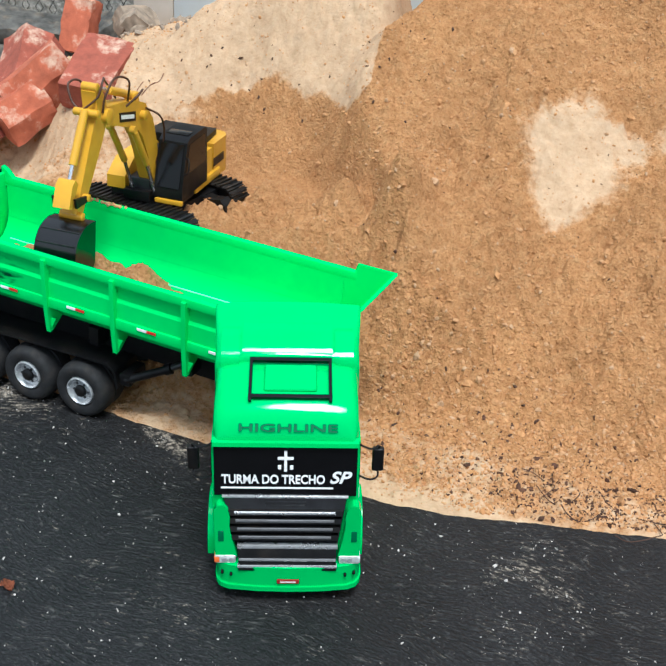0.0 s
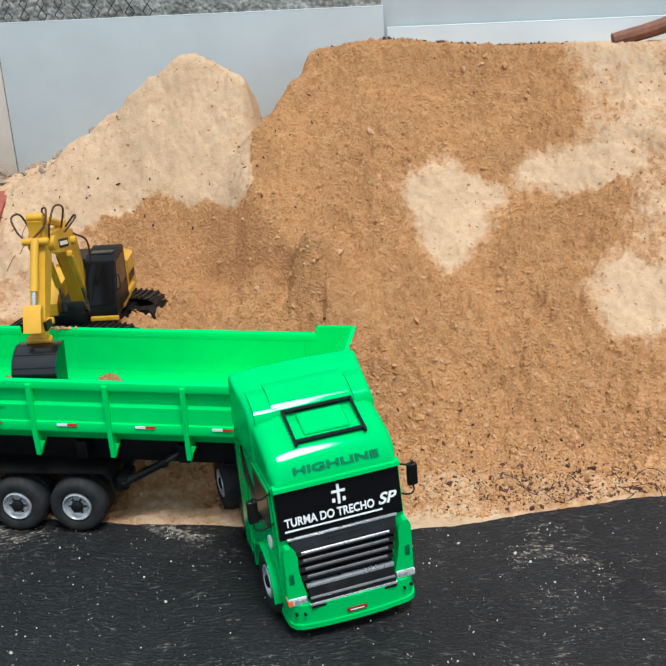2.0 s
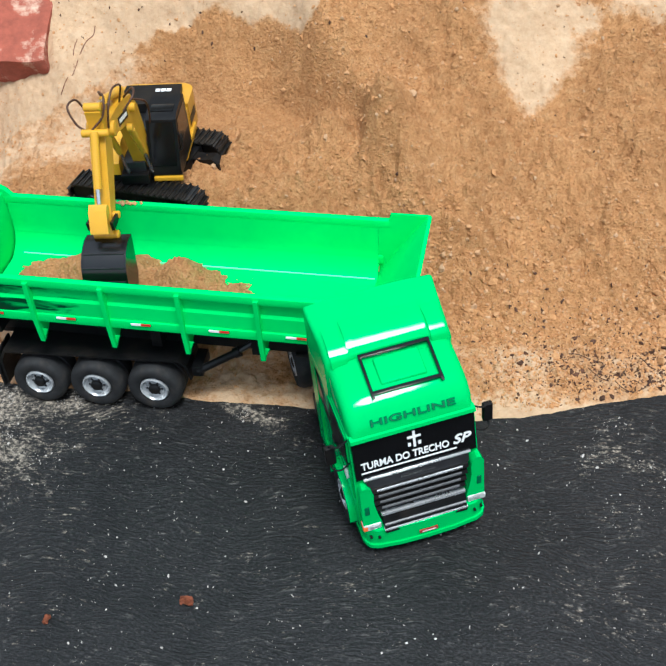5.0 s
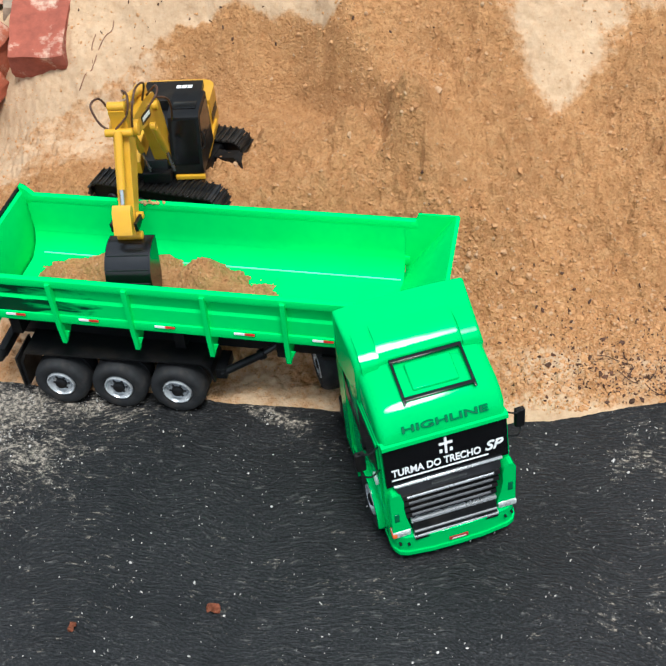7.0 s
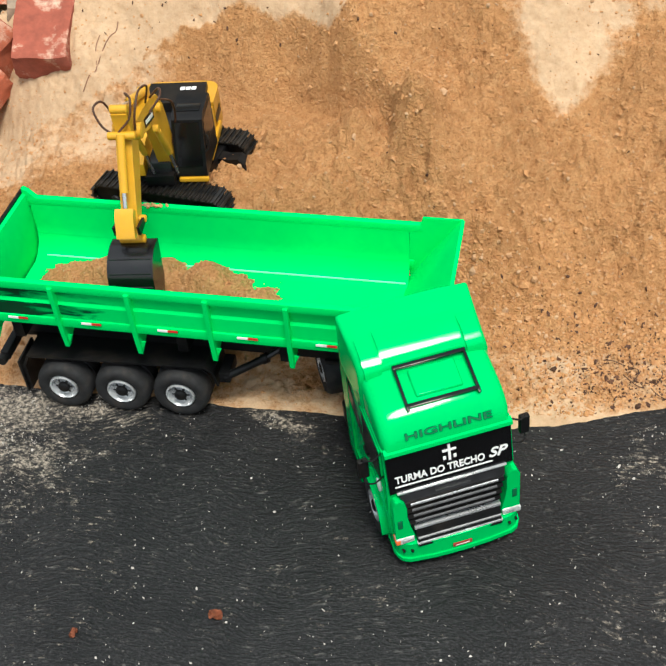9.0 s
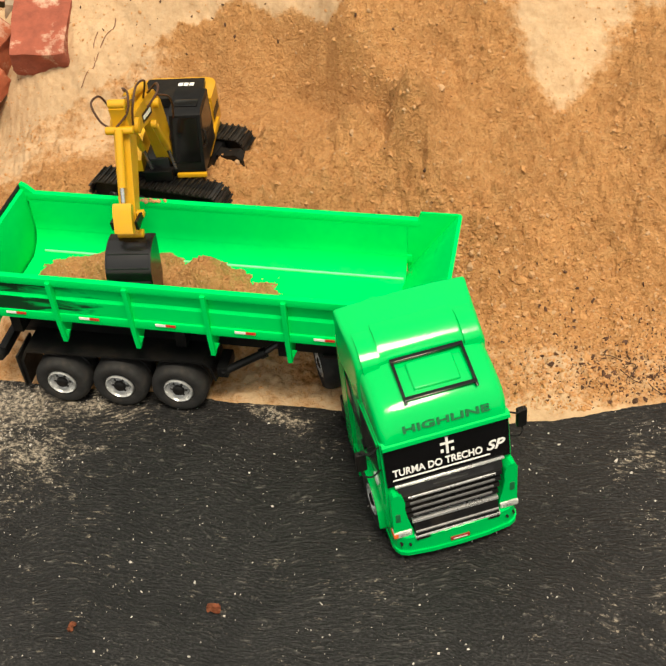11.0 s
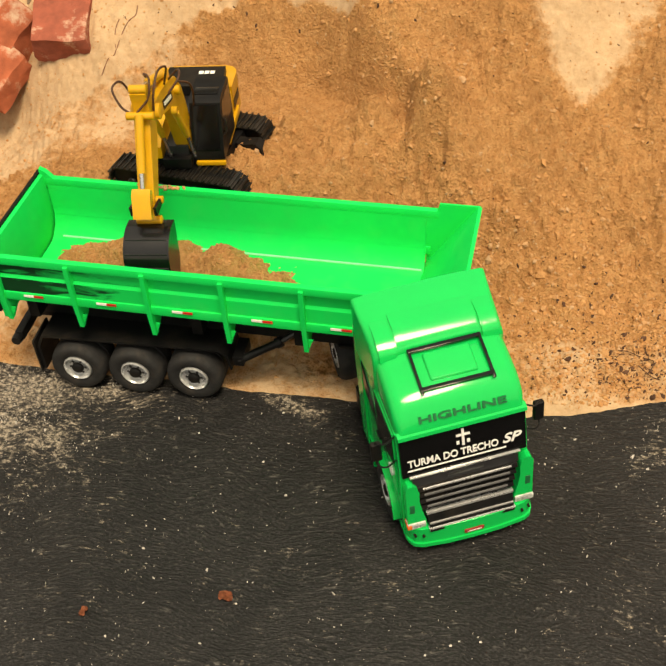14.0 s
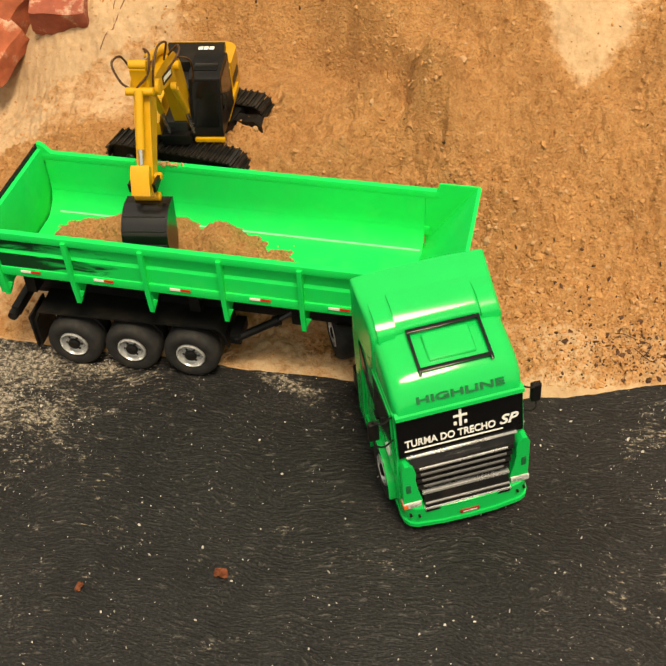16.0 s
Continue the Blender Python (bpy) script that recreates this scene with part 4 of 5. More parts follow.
# cab sides
for sx in (-1, 1):
    def sided(name, outline, x0, x1, mat, parent, label="", bevel=0.0):
        a, b = sorted((sx * x0, sx * x1))
        return part(name, prism(outline, a, b, "x"), mat, parent, label, bevel=bevel, smooth=30)
    door = sided("door", [(0.008, 0.092), (0.014, 0.196), (0.092, 0.196), (0.092, 0.094)], 0.079, 0.0812, GREEN, tractor, "green cab door", 0.0008)
    sided("door_window", [(0.014, 0.146), (0.020, 0.190), (0.086, 0.190), (0.086, 0.140), (0.045, 0.135)], 0.0808, 0.0819, BLACK_GLOSS, door, "black side window", 0.0004)
    sided("door_handle", [(0.074, 0.124), (0.074, 0.128), (0.089, 0.128), (0.089, 0.124)], 0.081, 0.0835, BLACK, door, "", 0.0005)
    sided("side_streak", [(0.030, 0.115), (0.150, 0.150), (0.152, 0.190), (0.118, 0.160), (0.06, 0.132)], 0.0798, 0.0816, BLACK_GLOSS, tractor, "black side graphic", 0.0003)
    part("ring_sticker", lathe([(0.0085, 0.0), (0.0085, 0.0022), (0.0055, 0.0024)], 20, "x"), WHITE, tractor, "white round sticker", pose(sx * 0.0805 - (0.0022 if sx < 0 else 0), 0.030, 0.118))
    arch = [(0.060 + 0.047 * math.cos(a), 0.044 + 0.050 * math.sin(a)) for a in np.linspace(-0.1, math.pi + 0.1, 16)]
    arch += [(0.060 + 0.044 * math.cos(a), 0.044 + 0.046 * math.sin(a)) for a in np.linspace(math.pi + 0.1, -0.1, 16)]
    sided("wheel_arch", arch, 0.060, 0.0885, GREEN, tractor, "green wheel arch", 0.0006)
    sided("step", [(0.10, 0.026), (0.10, 0.050), (0.158, 0.050), (0.158, 0.026)], 0.060, 0.0815, GREEN, tractor, "green side step", 0.002)
    sided("side_skirt", [(0.152, 0.030), (0.152, 0.284), (0.172, 0.250), (0.182, 0.180), (0.182, 0.030)], 0.0760, 0.0822, GREEN, tractor, "green side fairing behind the cab", 0.0012)
    mirror = part("mirror", boxed(sx * 0.101 - 0.0065, sx * 0.101 + 0.0065, 0.012, 0.020, 0.158, 0.188), BLACK, tractor, "black mirror housing", bevel=0.003, segments=3)
    part("mirror_glass", boxed(sx * 0.101 - 0.0050, sx * 0.101 + 0.0050, 0.0198, 0.0206, 0.161, 0.185), CHROME, mirror, smooth=20)
    for z in (0.193, 0.152):
        part("mirror_arm", tube(arc([(sx * 0.078, 0.012, z + 0.002), (sx * 0.092, 0.006, z), (sx * 0.101, 0.012, z), (sx * 0.101, 0.016, 0.173 + (z - 0.173) * 0.6)], 5), 0.0012, 6), BLACK, mirror)
for y in (0.060, 0.328):
    part("axle", lathe([(0.007, -0.06), (0.007, 0.06)], 10, "x"), BLACK, tractor, at=pose(0, y, 0.042))


def tractor_wheel(x, y, out, width):
    w = wheel(tractor, 0, 0, 0, -1, width)
    w.matrix_basis = pose(x, y, 0.042, 0, 0, -90 if out < 0 else 90)


for sx in (-1, 1):
    tractor_wheel(sx * 0.083, 0.060, sx, 0.026)
    tractor_wheel(sx * 0.083, 0.328, sx, 0.048)
    part("frame_rail", boxed(sx * 0.030 - 0.005, sx * 0.030 + 0.005, 0.02, 0.37, 0.052, 0.074), BLACK, tractor, "black frame rail", bevel=0.001)
part("coupling_plate", lathe([(0.040, 0.074), (0.042, 0.080), (0.040, 0.088), (0.02, 0.088)], 24, "z"), BLACK, tractor, "black coupling plate", at=pose(0, 0.31, 0))
part("fuel_tank", boxed(-0.078, -0.045, 0.17, 0.235, 0.028, 0.066), BLACK, tractor, "black fuel tank", bevel=0.006, segments=3)
part("fuel_tank", boxed(0.045, 0.078, 0.17, 0.235, 0.028, 0.066), BLACK, tractor, "black fuel tank", bevel=0.006, segments=3)


# ---------- the yellow excavator on the bench ----------
digger = thing("excavator", pose(0.101, 0.362, 0.172), "yellow toy tracked excavator with black cab reaching into the trailer", "excavator")
UNDER = pose(0.013, -0.013, 0, 0, 0, -10)
HOUSE = pose(0, 0, 0, 0, 0, 6)
shoe_mesh = finish(box(boxed(-0.0048, 0.0048, -0.021, 0.021, -0.0012, 0.0012), -0.0013, 0.0013, -0.021, 0.021, 0.001, 0.0046), "track_shoe", TRACK, 20)
TL, TR = 0.092, 0.019
loop_len = 4 * TL + 2 * math.pi * TR
count = 46
for y0 in (-0.078, 0.078):
    track = new("track")
    track.parent = digger
    track.matrix_basis = UNDER @ pose(-0.028 if y0 > 0 else 0.0, y0, 0.0225)
    tagged(track, "black rubber track")
    oval = [(TL + 0.016 * math.cos(a), 0.016 * math.sin(a)) for a in np.linspace(-math.pi / 2, math.pi / 2, 9)]
    oval += [(-TL + 0.016 * math.cos(a), 0.016 * math.sin(a)) for a in np.linspace(math.pi / 2, 3 * math.pi / 2, 9)]
    part("track_core", prism(oval, -0.014, 0.014, "y"), BLACK, track, smooth=40)
    for k in range(7):
        part("roller", lathe([(0.0065, -0.0175), (0.0075, -0.016), (0.0075, 0.016), (0.0065, 0.0175)], 14), DARK_GREY, track, at=pose(-0.075 + 0.025 * k, 0, -0.007))
    for k in range(count):
        d = loop_len * k / count
        if d < 2 * TL:
            p, a = (-TL + d, TR), 0
        elif d < 2 * TL + math.pi * TR:
            q = (d - 2 * TL) / TR
            p, a = (TL + TR * math.sin(q), TR * math.cos(q)), q
        elif d < 4 * TL + math.pi * TR:
            p, a = (TL - (d - 2 * TL - math.pi * TR), -TR), math.pi
        else:
            q = (d - 4 * TL - math.pi * TR) / TR
            p, a = (-TL - TR * math.sin(q), -TR * math.cos(q)), math.pi + q
        shoe = new("track_shoe", shoe_mesh)
        shoe.parent = track
        shoe.matrix_basis = pose(p[0], 0, p[1], 0, math.degrees(a), 0)
part("under_frame", boxed(-0.05, 0.05, -0.065, 0.065, 0.016, 0.036), BLACK, digger, "black centre frame", UNDER, bevel=0.004)
blade = prism([(0.060, 0.030), (0.095, 0.026), (0.118, 0.030), (0.128, 0.022), (0.131, 0.010), (0.120, 0.020), (0.104, 0.014), (0.060, 0.016)], -0.012, 0.010, "y")
part("tow_frame", blade, BLACK, digger, "black tow frame between the tracks", UNDER @ pose(-0.034, 0.038, 0.006), bevel=0.0015)
part("swing_ring", lathe([(0.040, 0.034), (0.042, 0.038), (0.042, 0.044), (0.040, 0.047)], 28, "z"), DARK_GREY, digger)
deck = part("deck", boxed(-0.062, 0.066, -0.030, 0.070, 0.046, 0.060), YELLOW, digger, "yellow upper deck", HOUSE, bevel=0.003)
part("front_frame", boxed(-0.056, 0.064, -0.080, -0.0305, 0.046, 0.058), BLACK, deck, "black front frame of the deck", bevel=0.002)
# rounded counterweight
cw = [(-0.062, 0.050)]
cw += [(-0.062 + 0.022 * (1 - math.cos(a)), 0.097 + 0.022 * math.sin(a)) for a in np.linspace(0, math.pi / 2, 6)]
cw += [(0.062 - 0.022 * (1 - math.cos(a)), 0.097 + 0.022 * math.sin(a)) for a in np.linspace(math.pi / 2, 0, 6)]
cw += [(0.062, 0.050)]
weight = part("counterweight", prism(cw, 0.044, 0.104, "z"), YELLOW_DEEP, digger, "rounded yellow counterweight", HOUSE, bevel=0.006, segments=3)
part("label_strip", prism([(0.0622, 0.048), (0.0628, 0.048), (0.0628, 0.090), (0.0622, 0.090)], 0.066, 0.080, "z"), BLACK, weight, "black label strip", smooth=20)
part("label_strip", prism([(-0.0628, 0.048), (-0.0622, 0.048), (-0.0622, 0.090), (-0.0628, 0.090)], 0.066, 0.080, "z"), BLACK, weight, "black label strip", smooth=20)
for sx in (-1, 1):
    side_panel = [(-0.082, 0.058), (-0.082, 0.078), (-0.050, 0.098), (0.045, 0.100), (0.045, 0.058)]
    a, b = sorted((sx * 0.030, sx * 0.061))
    if sx < 0:
        sp = part("side_body", prism(side_panel, a, b, "x"), YELLOW, digger, "yellow side body", HOUSE, bevel=0.004, segments=3)
        part("flash", prism([(-0.055, 0.064), (-0.03, 0.078), (0.036, 0.080), (0.036, 0.064)], -0.0622, -0.0610, "x"), BLACK, sp, "black side flash", smooth=20)
        part("label_bar", boxed(-0.0626, -0.0620, 0.0, 0.028, 0.069, 0.073), WHITE, sp, smooth=20)
    else:
        part("side_body", prism([(-0.020, 0.058), (-0.020, 0.098), (0.045, 0.100), (0.045, 0.058)], a, b, "x"), YELLOW, digger, "yellow side body", HOUSE, bevel=0.003, segments=3)
hood = part("engine_hood", prism([(-0.048, 0.036), (-0.050, 0.052), (-0.046, 0.098), (0.046, 0.098), (0.050, 0.052), (0.048, 0.036)], 0.098, 0.114, "z"), BLACK, digger, "black engine hood", HOUSE, bevel=0.004, segments=3)
for k in range(3):
    part("hood_mark", boxed(0.006 + 0.009 * k, 0.0135 + 0.009 * k, 0.074, 0.083, 0.114, 0.1146), WHITE, hood, "white hood mark", smooth=20)
part("engine_bay", boxed(-0.040, 0.045, -0.012, 0.042, 0.058, 0.096), DARK_GREY, digger, "dark engine bay", HOUSE, bevel=0.002)
part("exhaust", lathe([(0.004, 0.09), (0.004, 0.122), (0.003, 0.124)], 10, "z"), BLACK, digger, at=HOUSE @ pose(-0.035, 0.025, 0))
# operator cab beside the boom
cab_line = [(0.012, 0.056), (0.012, 0.142), (0.006, 0.147), (-0.050, 0.146), (-0.060, 0.140), (-0.083, 0.070), (-0.083, 0.056)]
cab_box = part("operator_cab", prism(cab_line, 0.0195, 0.0670, "x"), BLACK, digger, "black operator cab", HOUSE, bevel=0.0035, segments=3)
part("front_glass", prism([(-0.0615, 0.137), (-0.0825, 0.073), (-0.0840, 0.0732), (-0.0630, 0.1374)], 0.0245, 0.0620, "x"), BLACK_GLOSS, cab_box, "dark front glass", smooth=20)
part("roof_glass", boxed(0.025, 0.061, -0.046, -0.026, 0.1457, 0.1476), BLACK_GLOSS, cab_box, bevel=0.0004)
part("side_glass", prism([(-0.054, 0.136), (-0.068, 0.092), (0.004, 0.092), (0.004, 0.138)], 0.0666, 0.0676, "x"), BLACK_GLOSS, cab_box, "dark side glass", smooth=20)
part("cab_rail", tube(arc([(0.0665, -0.066, 0.118), (0.073, -0.070, 0.118), (0.074, -0.074, 0.100), (0.067, -0.076, 0.094)], 5), 0.0012, 6), BLACK, cab_box)
part("cab_sill", boxed(0.022, 0.068, -0.087, -0.0805, 0.047, 0.054), YELLOW, digger, "yellow sill before the cab", HOUSE, bevel=0.0015)
part("front_deck_box", boxed(-0.028, 0.017, -0.094, -0.080, 0.046, 0.064), BLACK, digger, "black boom foot box", HOUSE, bevel=0.003)
part("boom_foot", boxed(-0.024, 0.012, -0.082, -0.035, 0.058, 0.080), DARK_GREY, digger, "dark boom mount", HOUSE, bevel=0.002)
# boom, stick and bucket in the plane of the arm
ARM = HOUSE @ pose(0.005, 0, 0)


def limb(line, x0, x1):
    """A bent arm; line gives (forward, height, half depth)."""
    up, down = [], []
    for i, (s, z, d) in enumerate(line):
        a, b = line[max(0, i - 1)], line[min(len(line) - 1, i + 1)]
        t = Vector((b[0] - a[0], b[1] - a[1])).normalized()
        up.append((-(s - t.y * d), z + t.x * d))
        down.append((-(s + t.y * d), z - t.x * d))
    return prism(up + down[::-1], x0, x1, "x")


boom_line = [(0.060, 0.066, 0.011), (0.070, 0.095, 0.014), (0.080, 0.135, 0.017), (0.092, 0.168, 0.020), (0.110, 0.190, 0.021), (0.140, 0.202, 0.019), (0.180, 0.212, 0.016), (0.216, 0.220, 0.012)]
boom = part("boom", limb(boom_line, -0.012, 0.012), YELLOW, digger, "yellow bent boom", ARM, bevel=0.0018)
for x in (-0.0127, 0.0122):
    lb = part("boom_label", prism([(-0.130, 0.189), (-0.130, 0.203), (-0.178, 0.214), (-0.178, 0.200)], x, x + 0.0006, "x"), BLACK, boom, "black boom label", smooth=20)
    part("label_bar", prism([(-0.135, 0.194), (-0.135, 0.200), (-0.174, 0.2095), (-0.174, 0.2035)], x - 0.0003, x + 0.0009, "x"), WHITE, lb, smooth=20)
for s, z, r in ((0.216, 0.221, 0.011), (0.110, 0.192, 0.007), (0.062, 0.068, 0.009)):
    part("pin", lathe([(r * 0.7, -0.020), (r, -0.019), (r, 0.019), (r * 0.7, 0.020)], 16, "x"), YELLOW, boom, at=pose(0, -s, z))
for sx in (-1, 1):
    ram = part("boom_ram", tube([(sx * 0.0185, -0.148, 0.178), (sx * 0.0185, -0.112, 0.118)], 0.0052, 12), YELLOW, digger, "yellow boom cylinder", ARM, smooth=40)
    part("ram_rod", tube([(sx * 0.0185, -0.113, 0.120), (sx * 0.0185, -0.090, 0.068)], 0.0028, 10), STEEL, ram, "bright steel rod")
    part("ram_eye", lathe([(0.006, -0.004), (0.006, 0.004)], 14, "x"), YELLOW, ram, at=pose(sx * 0.0185, -0.150, 0.182))
stick_line = [(0.232, 0.262, 0.008), (0.224, 0.240, 0.013), (0.224, 0.222, 0.0165), (0.240, 0.196, 0.0165), (0.270, 0.150, 0.0125), (0.300, 0.104, 0.0085)]
arm = part("stick_arm", limb(stick_line, -0.0108, 0.0108), YELLOW, digger, "yellow stick arm", ARM, bevel=0.0015)
for s, z, r, h in ((0.233, 0.264, 0.006, 0.011), (0.300, 0.104, 0.006, 0.017), (0.285, 0.126, 0.0055, 0.019), (0.246, 0.232, 0.0055, 0.018)):
    part("pin", lathe([(r * 0.7, -h - 0.001), (r, -h), (r, h), (r * 0.7, h + 0.001)], 14, "x"), YELLOW, arm, at=pose(0, -s, z))
sram = part("stick_ram", tube([(0, -0.118, 0.222), (0, -0.185, 0.247)], 0.006, 12), YELLOW, digger, "yellow stick cylinder", ARM, smooth=40)
part("ram_rod", tube([(0, -0.183, 0.246), (0, -0.232, 0.263)], 0.0032, 10), STEEL, sram, "bright steel rod")
part("ram_bracket", boxed(-0.008, 0.008, -0.126, -0.108, 0.205, 0.226), YELLOW, sram, bevel=0.0015)
bram = part("bucket_ram", tube([(0, -0.250, 0.236), (0, -0.290, 0.172)], 0.0058, 12), YELLOW, digger, "yellow bucket cylinder", ARM, smooth=40)
part("ram_rod", tube([(0, -0.289, 0.174), (0, -0.312, 0.134)], 0.003, 10), STEEL, bram, "bright steel rod")
for sx in (-1, 1):
    part("bucket_link", prism([(-0.286, 0.130), (-0.282, 0.122), (-0.316, 0.122), (-0.318, 0.136)], sx * 0.0165 - 0.002, sx * 0.0165 + 0.002, "x"), BLACK, digger, "black bucket link", ARM, bevel=0.0006)
part("link_plate", prism([(-0.306, 0.158), (-0.315, 0.152), (-0.327, 0.124), (-0.319, 0.121), (-0.300, 0.150)], -0.0125, 0.0125, "x"), YELLOW, digger, "yellow link plate", ARM, bevel=0.001)
bucket = new("bucket")
bucket.parent = digger
bucket.matrix_basis = ARM
tagged(bucket, "glossy black digging bucket")
curve = [(0.292, 0.098), (0.312, 0.100), (0.332, 0.094), (0.346, 0.080), (0.351, 0.060), (0.347, 0.040), (0.336, 0.024), (0.320, 0.014)]
curve_fine = [(p.x, p.y) for p in arc([(a, b, 0) for a, b in curve], 4)]
outer = [(-a, b) for a, b in curve_fine]
inner = [(-(0.305 + (s - 0.305) * 0.94), 0.056 + (z - 0.056) * 0.94) for s, z in curve_fine]
part("shell", prism(outer + inner[::-1], -0.029, 0.029, "x"), BUCKET, bucket, "glossy black curved shell", smooth=50)
for sx in (-1, 1):
    part("side_plate", prism(outer + [(-0.300, 0.040)], sx * 0.0300 - 0.0014, sx * 0.0300 + 0.0014, "x"), BUCKET, bucket, bevel=0.0006)
for k in range(3):
    s, z = curve[2 + k]
    part("wear_strip", boxed(-0.029, 0.029, -s - 0.0012, -s + 0.001, z - 0.0012, z + 0.0012), DARK_GREY, bucket, bevel=0.0005)
for k in range(5):
    x = -0.0255 + 0.01275 * k
    part("tooth", prism([(-0.322, 0.018), (-0.318, 0.011), (-0.300, 0.002), (-0.314, 0.018)], x - 0.003, x + 0.003, "x"), BLACK, bucket, "black bucket tooth", bevel=0.0006)
part("cutting_lip", prism([(-0.326, 0.021), (-0.320, 0.012), (-0.309, 0.008), (-0.318, 0.018)], -0.030, 0.030, "x"), BLACK, bucket, bevel=0.0005)
# hoses
for pts in ([(-0.016, -0.205, 0.232), (-0.028, -0.210, 0.262), (-0.036, -0.228, 0.262), (-0.026, -0.238, 0.242), (-0.014, -0.240, 0.232)],
            [(-0.008, -0.150, 0.225), (-0.002, -0.190, 0.262), (0.014, -0.222, 0.272), (0.012, -0.236, 0.252), (-0.004, -0.246, 0.236)],
            [(0.010, -0.148, 0.222), (0.022, -0.165, 0.258), (0.020, -0.200, 0.270), (0.016, -0.222, 0.250), (0.013, -0.226, 0.228)],
            [(0.012, -0.130, 0.220), (0.030, -0.140, 0.240), (0.036, -0.162, 0.240), (0.022, -0.176, 0.224)],
            [(0.010, -0.070, 0.100), (0.022, -0.060, 0.140), (0.026, -0.075, 0.180), (0.014, -0.100, 0.200)],
            [(-0.012, -0.062, 0.085), (-0.026, -0.050, 0.120), (-0.026, -0.075, 0.165), (-0.012, -0.104, 0.200)],
            [(-0.020, -0.030, 0.086), (-0.012, -0.020, 0.118), (-0.002, -0.040, 0.116), (0.0, -0.056, 0.090)]):
    part("hose", tube(arc(pts, 7), 0.0016, 7), BROWN_HOSE, digger, "dark brown hydraulic hose", ARM, smooth=60)


# ---------- loose bits ----------
def rubble_stuff(name, spots, mat, label, category, flat=1.0):
    """Small angular grains joined into one object; spots are (x, y, z, size)."""
    verts, faces = [], []
    base = bmesh.new()
    bmesh.ops.create_icosphere(base, subdivisions=1, radius=1)
    bv = np.array([v.co[:] for v in base.verts])
    bf = np.array([[v.index for v in f.verts] for f in base.faces])
    base.free()
    rng = np.random.default_rng(len(spots))
    for x, y, z, r in spots:
        q = Euler(rng.uniform(0, 6.3, 3)).to_matrix()
        p = (bv * rng.uniform(0.6, 1.25, (len(bv), 1)) * np.array((1, rng.uniform(0.6, 1), flat * rng.uniform(0.6, 1)))) @ np.array(q) * r
        faces.append(bf + len(bv) * len(verts))
        verts.append(p + np.array((x, y, z)))
    me = bpy.data.meshes.new(name)
    me.from_pydata(np.concatenate(verts).tolist(), [], np.concatenate(faces).tolist())
    me.materials.append(mat)
    return tagged(new(name, me), label, category, kind="stuff")


rng = np.random.default_rng(7)


def scatter(n, x0, x1, y0, y1, size, spread, wish=None):
    x, y = rng.uniform(x0, x1, n), rng.uniform(y0, y1, n)
    if wish is not None:
        ok = rng.uniform(0, 1, n) < wish(x, y)
        x, y = x[ok], y[ok]
    ok = (y > edge_line(x) + 0.004) & (rng.uniform(0, 1, len(x)) > 0.85 * lump(x, y, 0.20, 0.56, 0.15, 0.075))
    x, y = x[ok], y[ok]
    r = size * np.exp(rng.normal(0, spread, len(x)))
    return list(zip(x, y, sand_relief(x, y, sand_height(x, y)) - 0.15 * r, r))


rubble_stuff("sand_grains", scatter(30000, -0.3, 1.15, 0.02, 0.88, 0.0014, 0.45, lambda x, y: (0.4 + 0.6 * sstep(0.5, 0.2, y) * (x > 0.45)) * (1 - 0.7 * dryness(x, y) * (y > 0.45))) + scatter(9000, 0.5, 1.12, 0.05, 0.45, 0.0026, 0.38, lambda x, y: sstep(0.45, 0.15, y))
             + scatter(9000, 0.2, 1.15, 0.10, 0.88, 0.0021, 0.45, lambda x, y: sstep(-0.15, 0.1, fbm(x, y, 7, 3, 52)) * (1 - dryness(x, y)))
             + scatter(700, 0.2, 1.15, 0.12, 0.88, 0.0040, 0.35, lambda x, y: sstep(-0.1, 0.25, fbm(x, y, 6, 3, 57)) * (1 - dryness(x, y)))
             + scatter(5000, -0.4, 0.5, 0.45, 0.88, 0.0015, 0.4, lambda x, y: 0.2 + 0.8 * sstep(0.0, 0.3, fbm(x, y, 8, 3, 58))), CLOD, "brown sand clods and grains on the heap", "sand grains")
rb = [(rng.normal(-0.22, 0.07), rng.normal(0.86, 0.06)) for k in range(130)]
rubble_stuff("rubble_bits", [(x, y, float(sand_relief(np.array([x]), np.array([y]), sand_height(np.array([x]), np.array([y])))[0]) + 0.002, abs(rng.normal(0.006, 0.004)) + 0.0015) for x, y in rb], MORTAR, "grey-brown rubble bits at the foot of the board", "rubble", 0.6)
DEBRIS = worn("dark_bark", (0.075, 0.035, 0.018), 0.9, vary=0.5, scale=70)
rubble_stuff("bark_debris", scatter(17000, 0.5, 1.2, 0.05, 0.36, 0.0021, 0.5, lambda x, y: 0.85 * lump(x, y, 0.90, 0.13, 0.16, 0.055) + 0.10 * lump(x, y, 0.8, 0.2, 0.25, 0.09))
             + scatter(260, -0.25, 0.5, 0.55, 0.95, 0.0024, 0.45) + scatter(160, 0.3, 1.1, 0.3, 0.9, 0.0017, 0.4) + scatter(130, 0.43, 0.95, 0.93, 0.99, 0.0035, 0.5), DEBRIS, "dark brown bark crumbs on the sand edge", "debris", 0.5)
CHALK = worn("pale_dust_chip", (0.46, 0.43, 0.39), 0.9, vary=0.25, scale=200)
cx, cy = rng.uniform(-0.35, 1.15, 60000), rng.uniform(-0.6, 0.06, 60000)
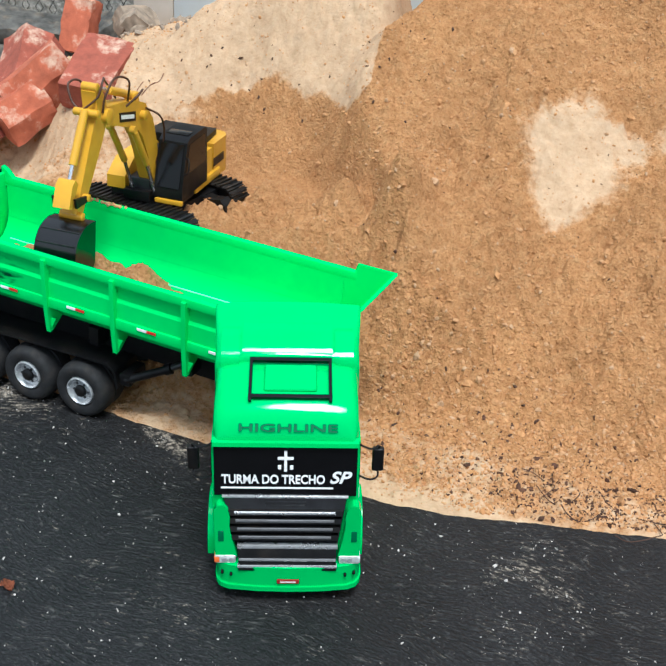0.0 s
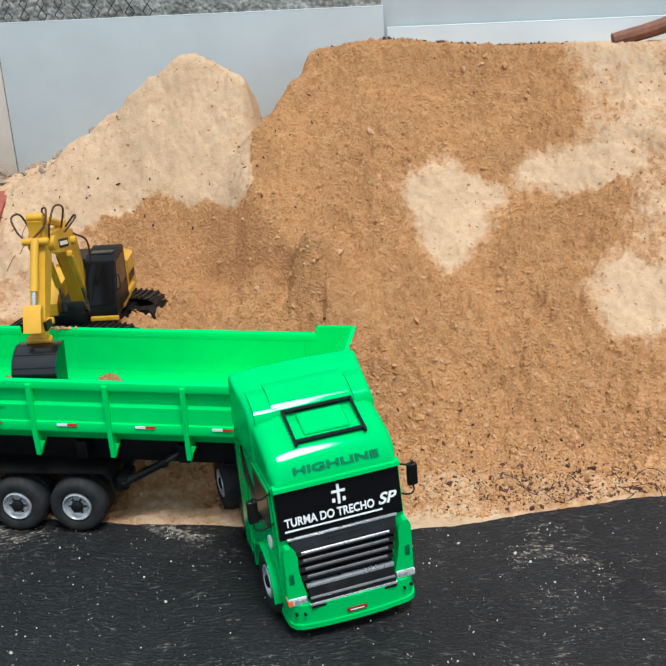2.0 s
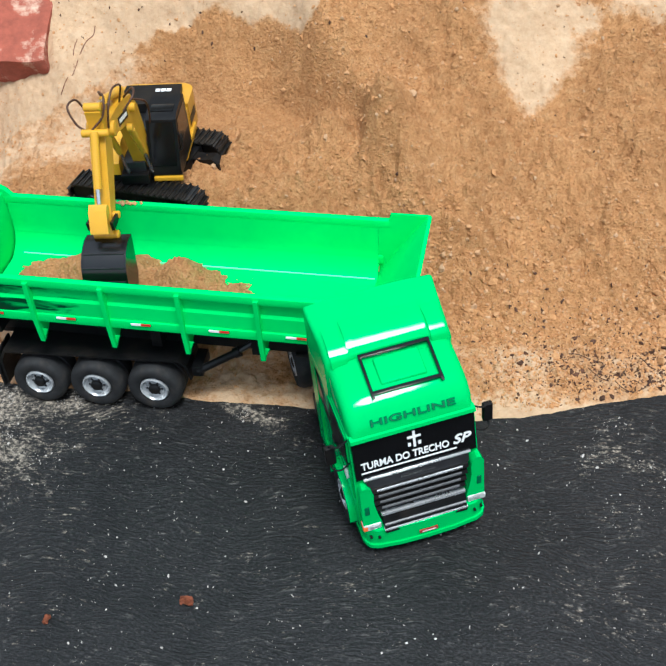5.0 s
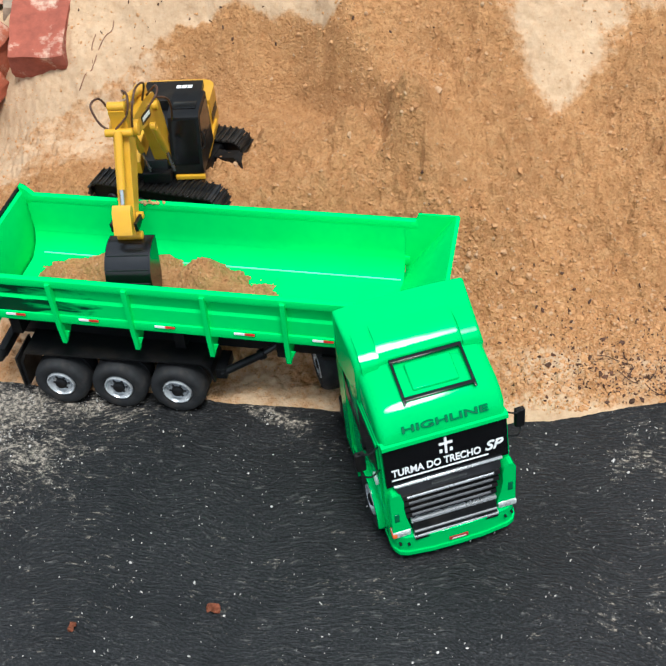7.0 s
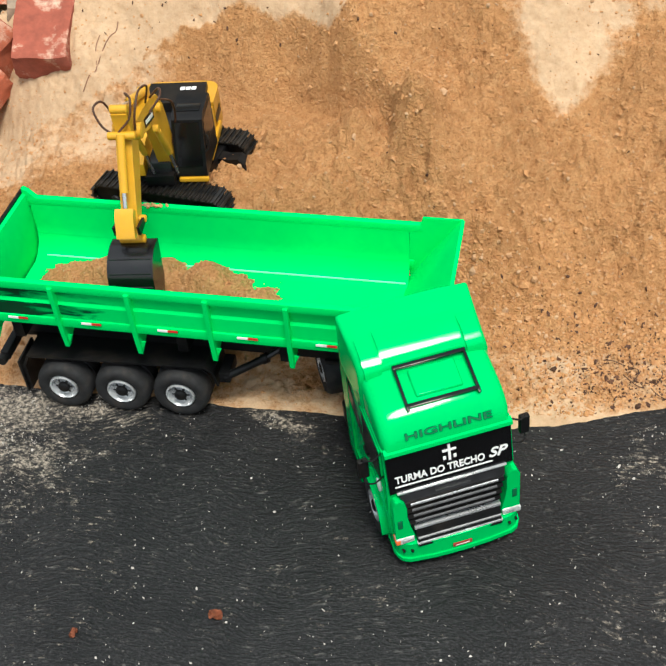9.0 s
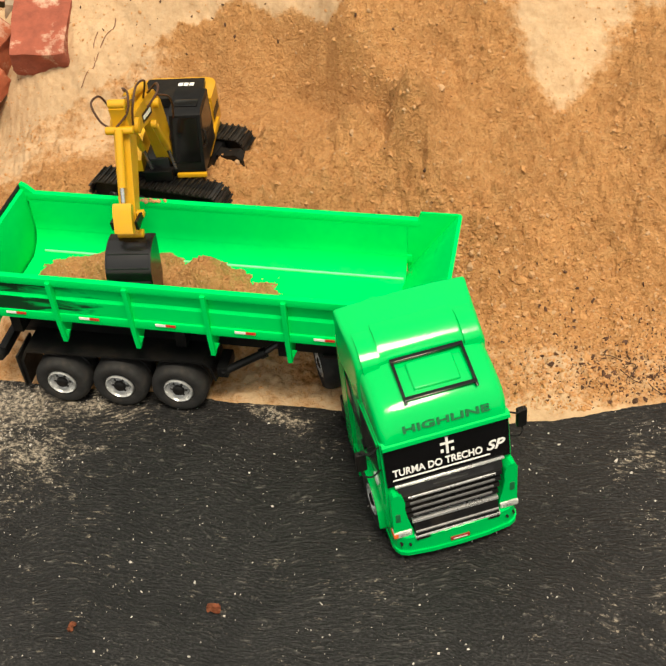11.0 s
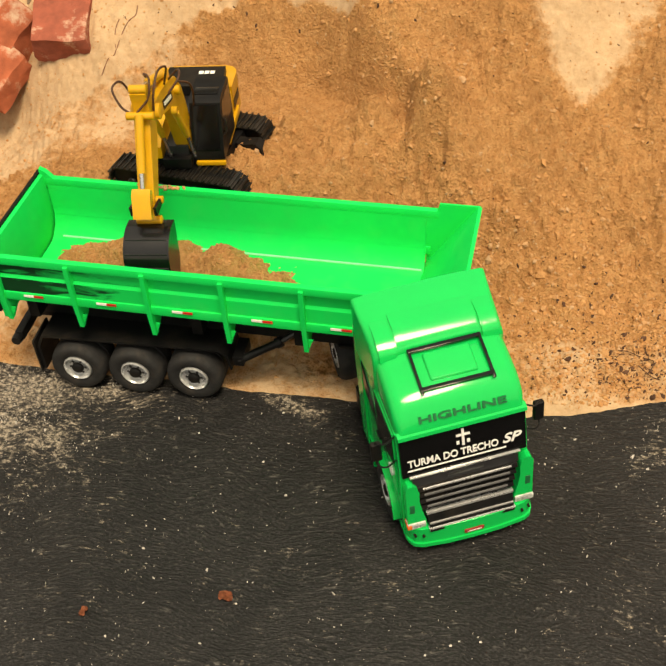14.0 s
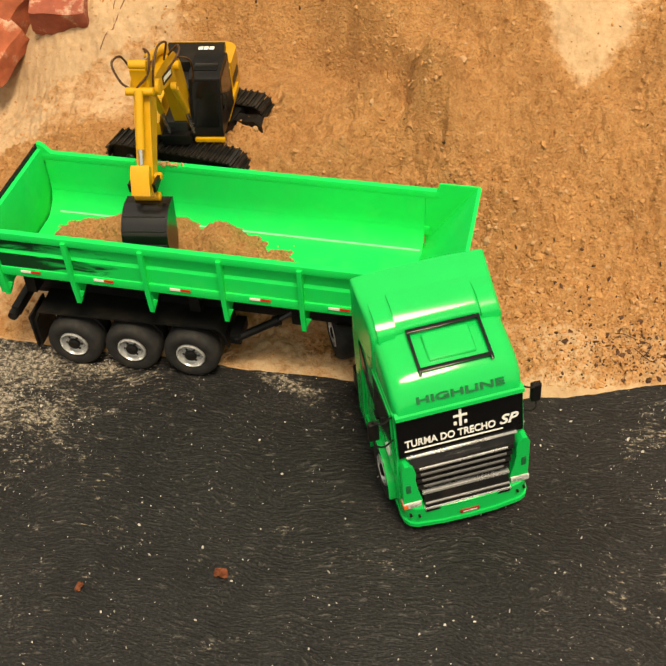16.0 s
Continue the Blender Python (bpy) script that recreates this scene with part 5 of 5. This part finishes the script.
ok = (rng.uniform(0, 1, 60000) < 0.035 + 3.0 * np.maximum(road_dust(cx, cy) - 0.09, 0) * sstep(0.42, 0.75, 0.5 + 0.6 * fbm(cx, cy, 26, 3, 83))) & (cy < edge_line(cx) - 0.003)
cx, cy = cx[ok], cy[ok]
rubble_stuff("dust_chips", [(x, y, 0.0004, r) for x, y, r in zip(cx, cy, 0.0009 * np.exp(rng.normal(0, 0.45, len(cx))))], CHALK, "pale dust chips scattered on the road sheet", "dust", 0.35)
CRUMPLE = worn("dry_leaf", (0.30, 0.10, 0.045), 0.85, vary=0.4, scale=120)


def leaf(x, y, size, turn, label):
    bm = bmesh.new()
    rows = []
    for i in range(7):
        u = i / 6
        w = size * 0.42 * math.sin(math.pi * (0.06 + 0.9 * u)) * (1 + 0.25 * math.sin(9 * u))
        rows.append([bm.verts.new(((u - 0.5) * size, v * w, 0.0025 + size * 0.16 * abs(v) + 0.003 * math.sin(7 * u + 3 * v))) for v in (-1, -0.4, 0.3, 1)])
    for p, q in zip(rows, rows[1:]):
        for k in range(3):
            bm.faces.new((p[k], p[k + 1], q[k + 1], q[k]))
    bmesh.ops.solidify(bm, geom=bm.faces[:], thickness=0.0008)
    return tagged(part("dry_leaf", bm, CRUMPLE, at=pose(x, y, 0, 0, 0, turn), smooth=40), label, "leaf", "leaves on the road")


leaf(0.312, -0.328, 0.020, -20, "crumpled brown dry leaf on the dark road sheet")
leaf(0.142, -0.374, 0.013, 60, "small reddish leaf scrap on the dark road sheet")
# thin roots lying in the dry bank beside the bricks
for pts in (((-0.095, 0.560), (-0.085, 0.585), (-0.074, 0.598), (-0.066, 0.612), (-0.064, 0.625)), ((-0.115, 0.530), (-0.105, 0.548), (-0.095, 0.560), (-0.098, 0.585), (-0.092, 0.600))):
    q = np.array(pts)
    line = [(x, y, z + 0.001) for (x, y), z in zip(pts, sand_relief(q[:, 0], q[:, 1], sand_height(q[:, 0], q[:, 1])))]
    tagged(part("root_twig", tube(arc(line, 5), 0.0008, 5), WOOD), "thin brown root lying on the pale dry sand", "twig", "roots on the sand")
TWIG = worn("dark_root", (0.06, 0.03, 0.018), 0.9, vary=0.4, scale=90)
random.seed(11)
for k in range(7):
    x, y = 0.80 + 0.035 * k, 0.135 + random.uniform(-0.03, 0.04)
    r = random.uniform(0.018, 0.04)
    a0 = random.uniform(0, 6)
    pts = [(x + r * math.cos(a0 + 0.5 * i), y + 0.8 * r * math.sin(a0 + 0.5 * i), 0.010 + 0.006 * math.sin(1.3 * i + k) + (0.03 if y > 0.2 else 0)) for i in range(7)]
    tagged(part("root_twig", tube(arc(pts, 4), 0.0007, 5), TWIG), "thin dark curled root on the sand edge", "twig", "roots on the sand")
spill = []
for k in range(60):
    x = random.choice((0.085, 0.115, 0.13)) + random.gauss(0, 0.010)
    spill.append((x, 0.1835 - 0.021 * (x + 0.083) + random.gauss(0, 0.002), 0.2515 - 0.021 * (x + 0.083), abs(random.gauss(0.0018, 0.0008)) + 0.0006))
rubble_stuff("spilled_sand", spill, CLOD, "spilled sand crumbs on the green trailer rail", "sand grains")
load_spots = []
for k in range(1400):
    x, y = random.uniform(0.02, 0.44), random.uniform(0.02, 0.165)
    z = float(load_height(np.array(x), np.array(y)))
    if z > -0.001 or random.random() < 0.02:
        p = pose(-0.083, 0, 0) @ TILT @ Vector((x, y, FLOOR + max(z, 0.0)))
        load_spots.append((*p, random.uniform(0.0008, 0.0022)))
rubble_stuff("load_grains", load_spots, CLOD, "sand clods on the load in the bed", "sand grains")
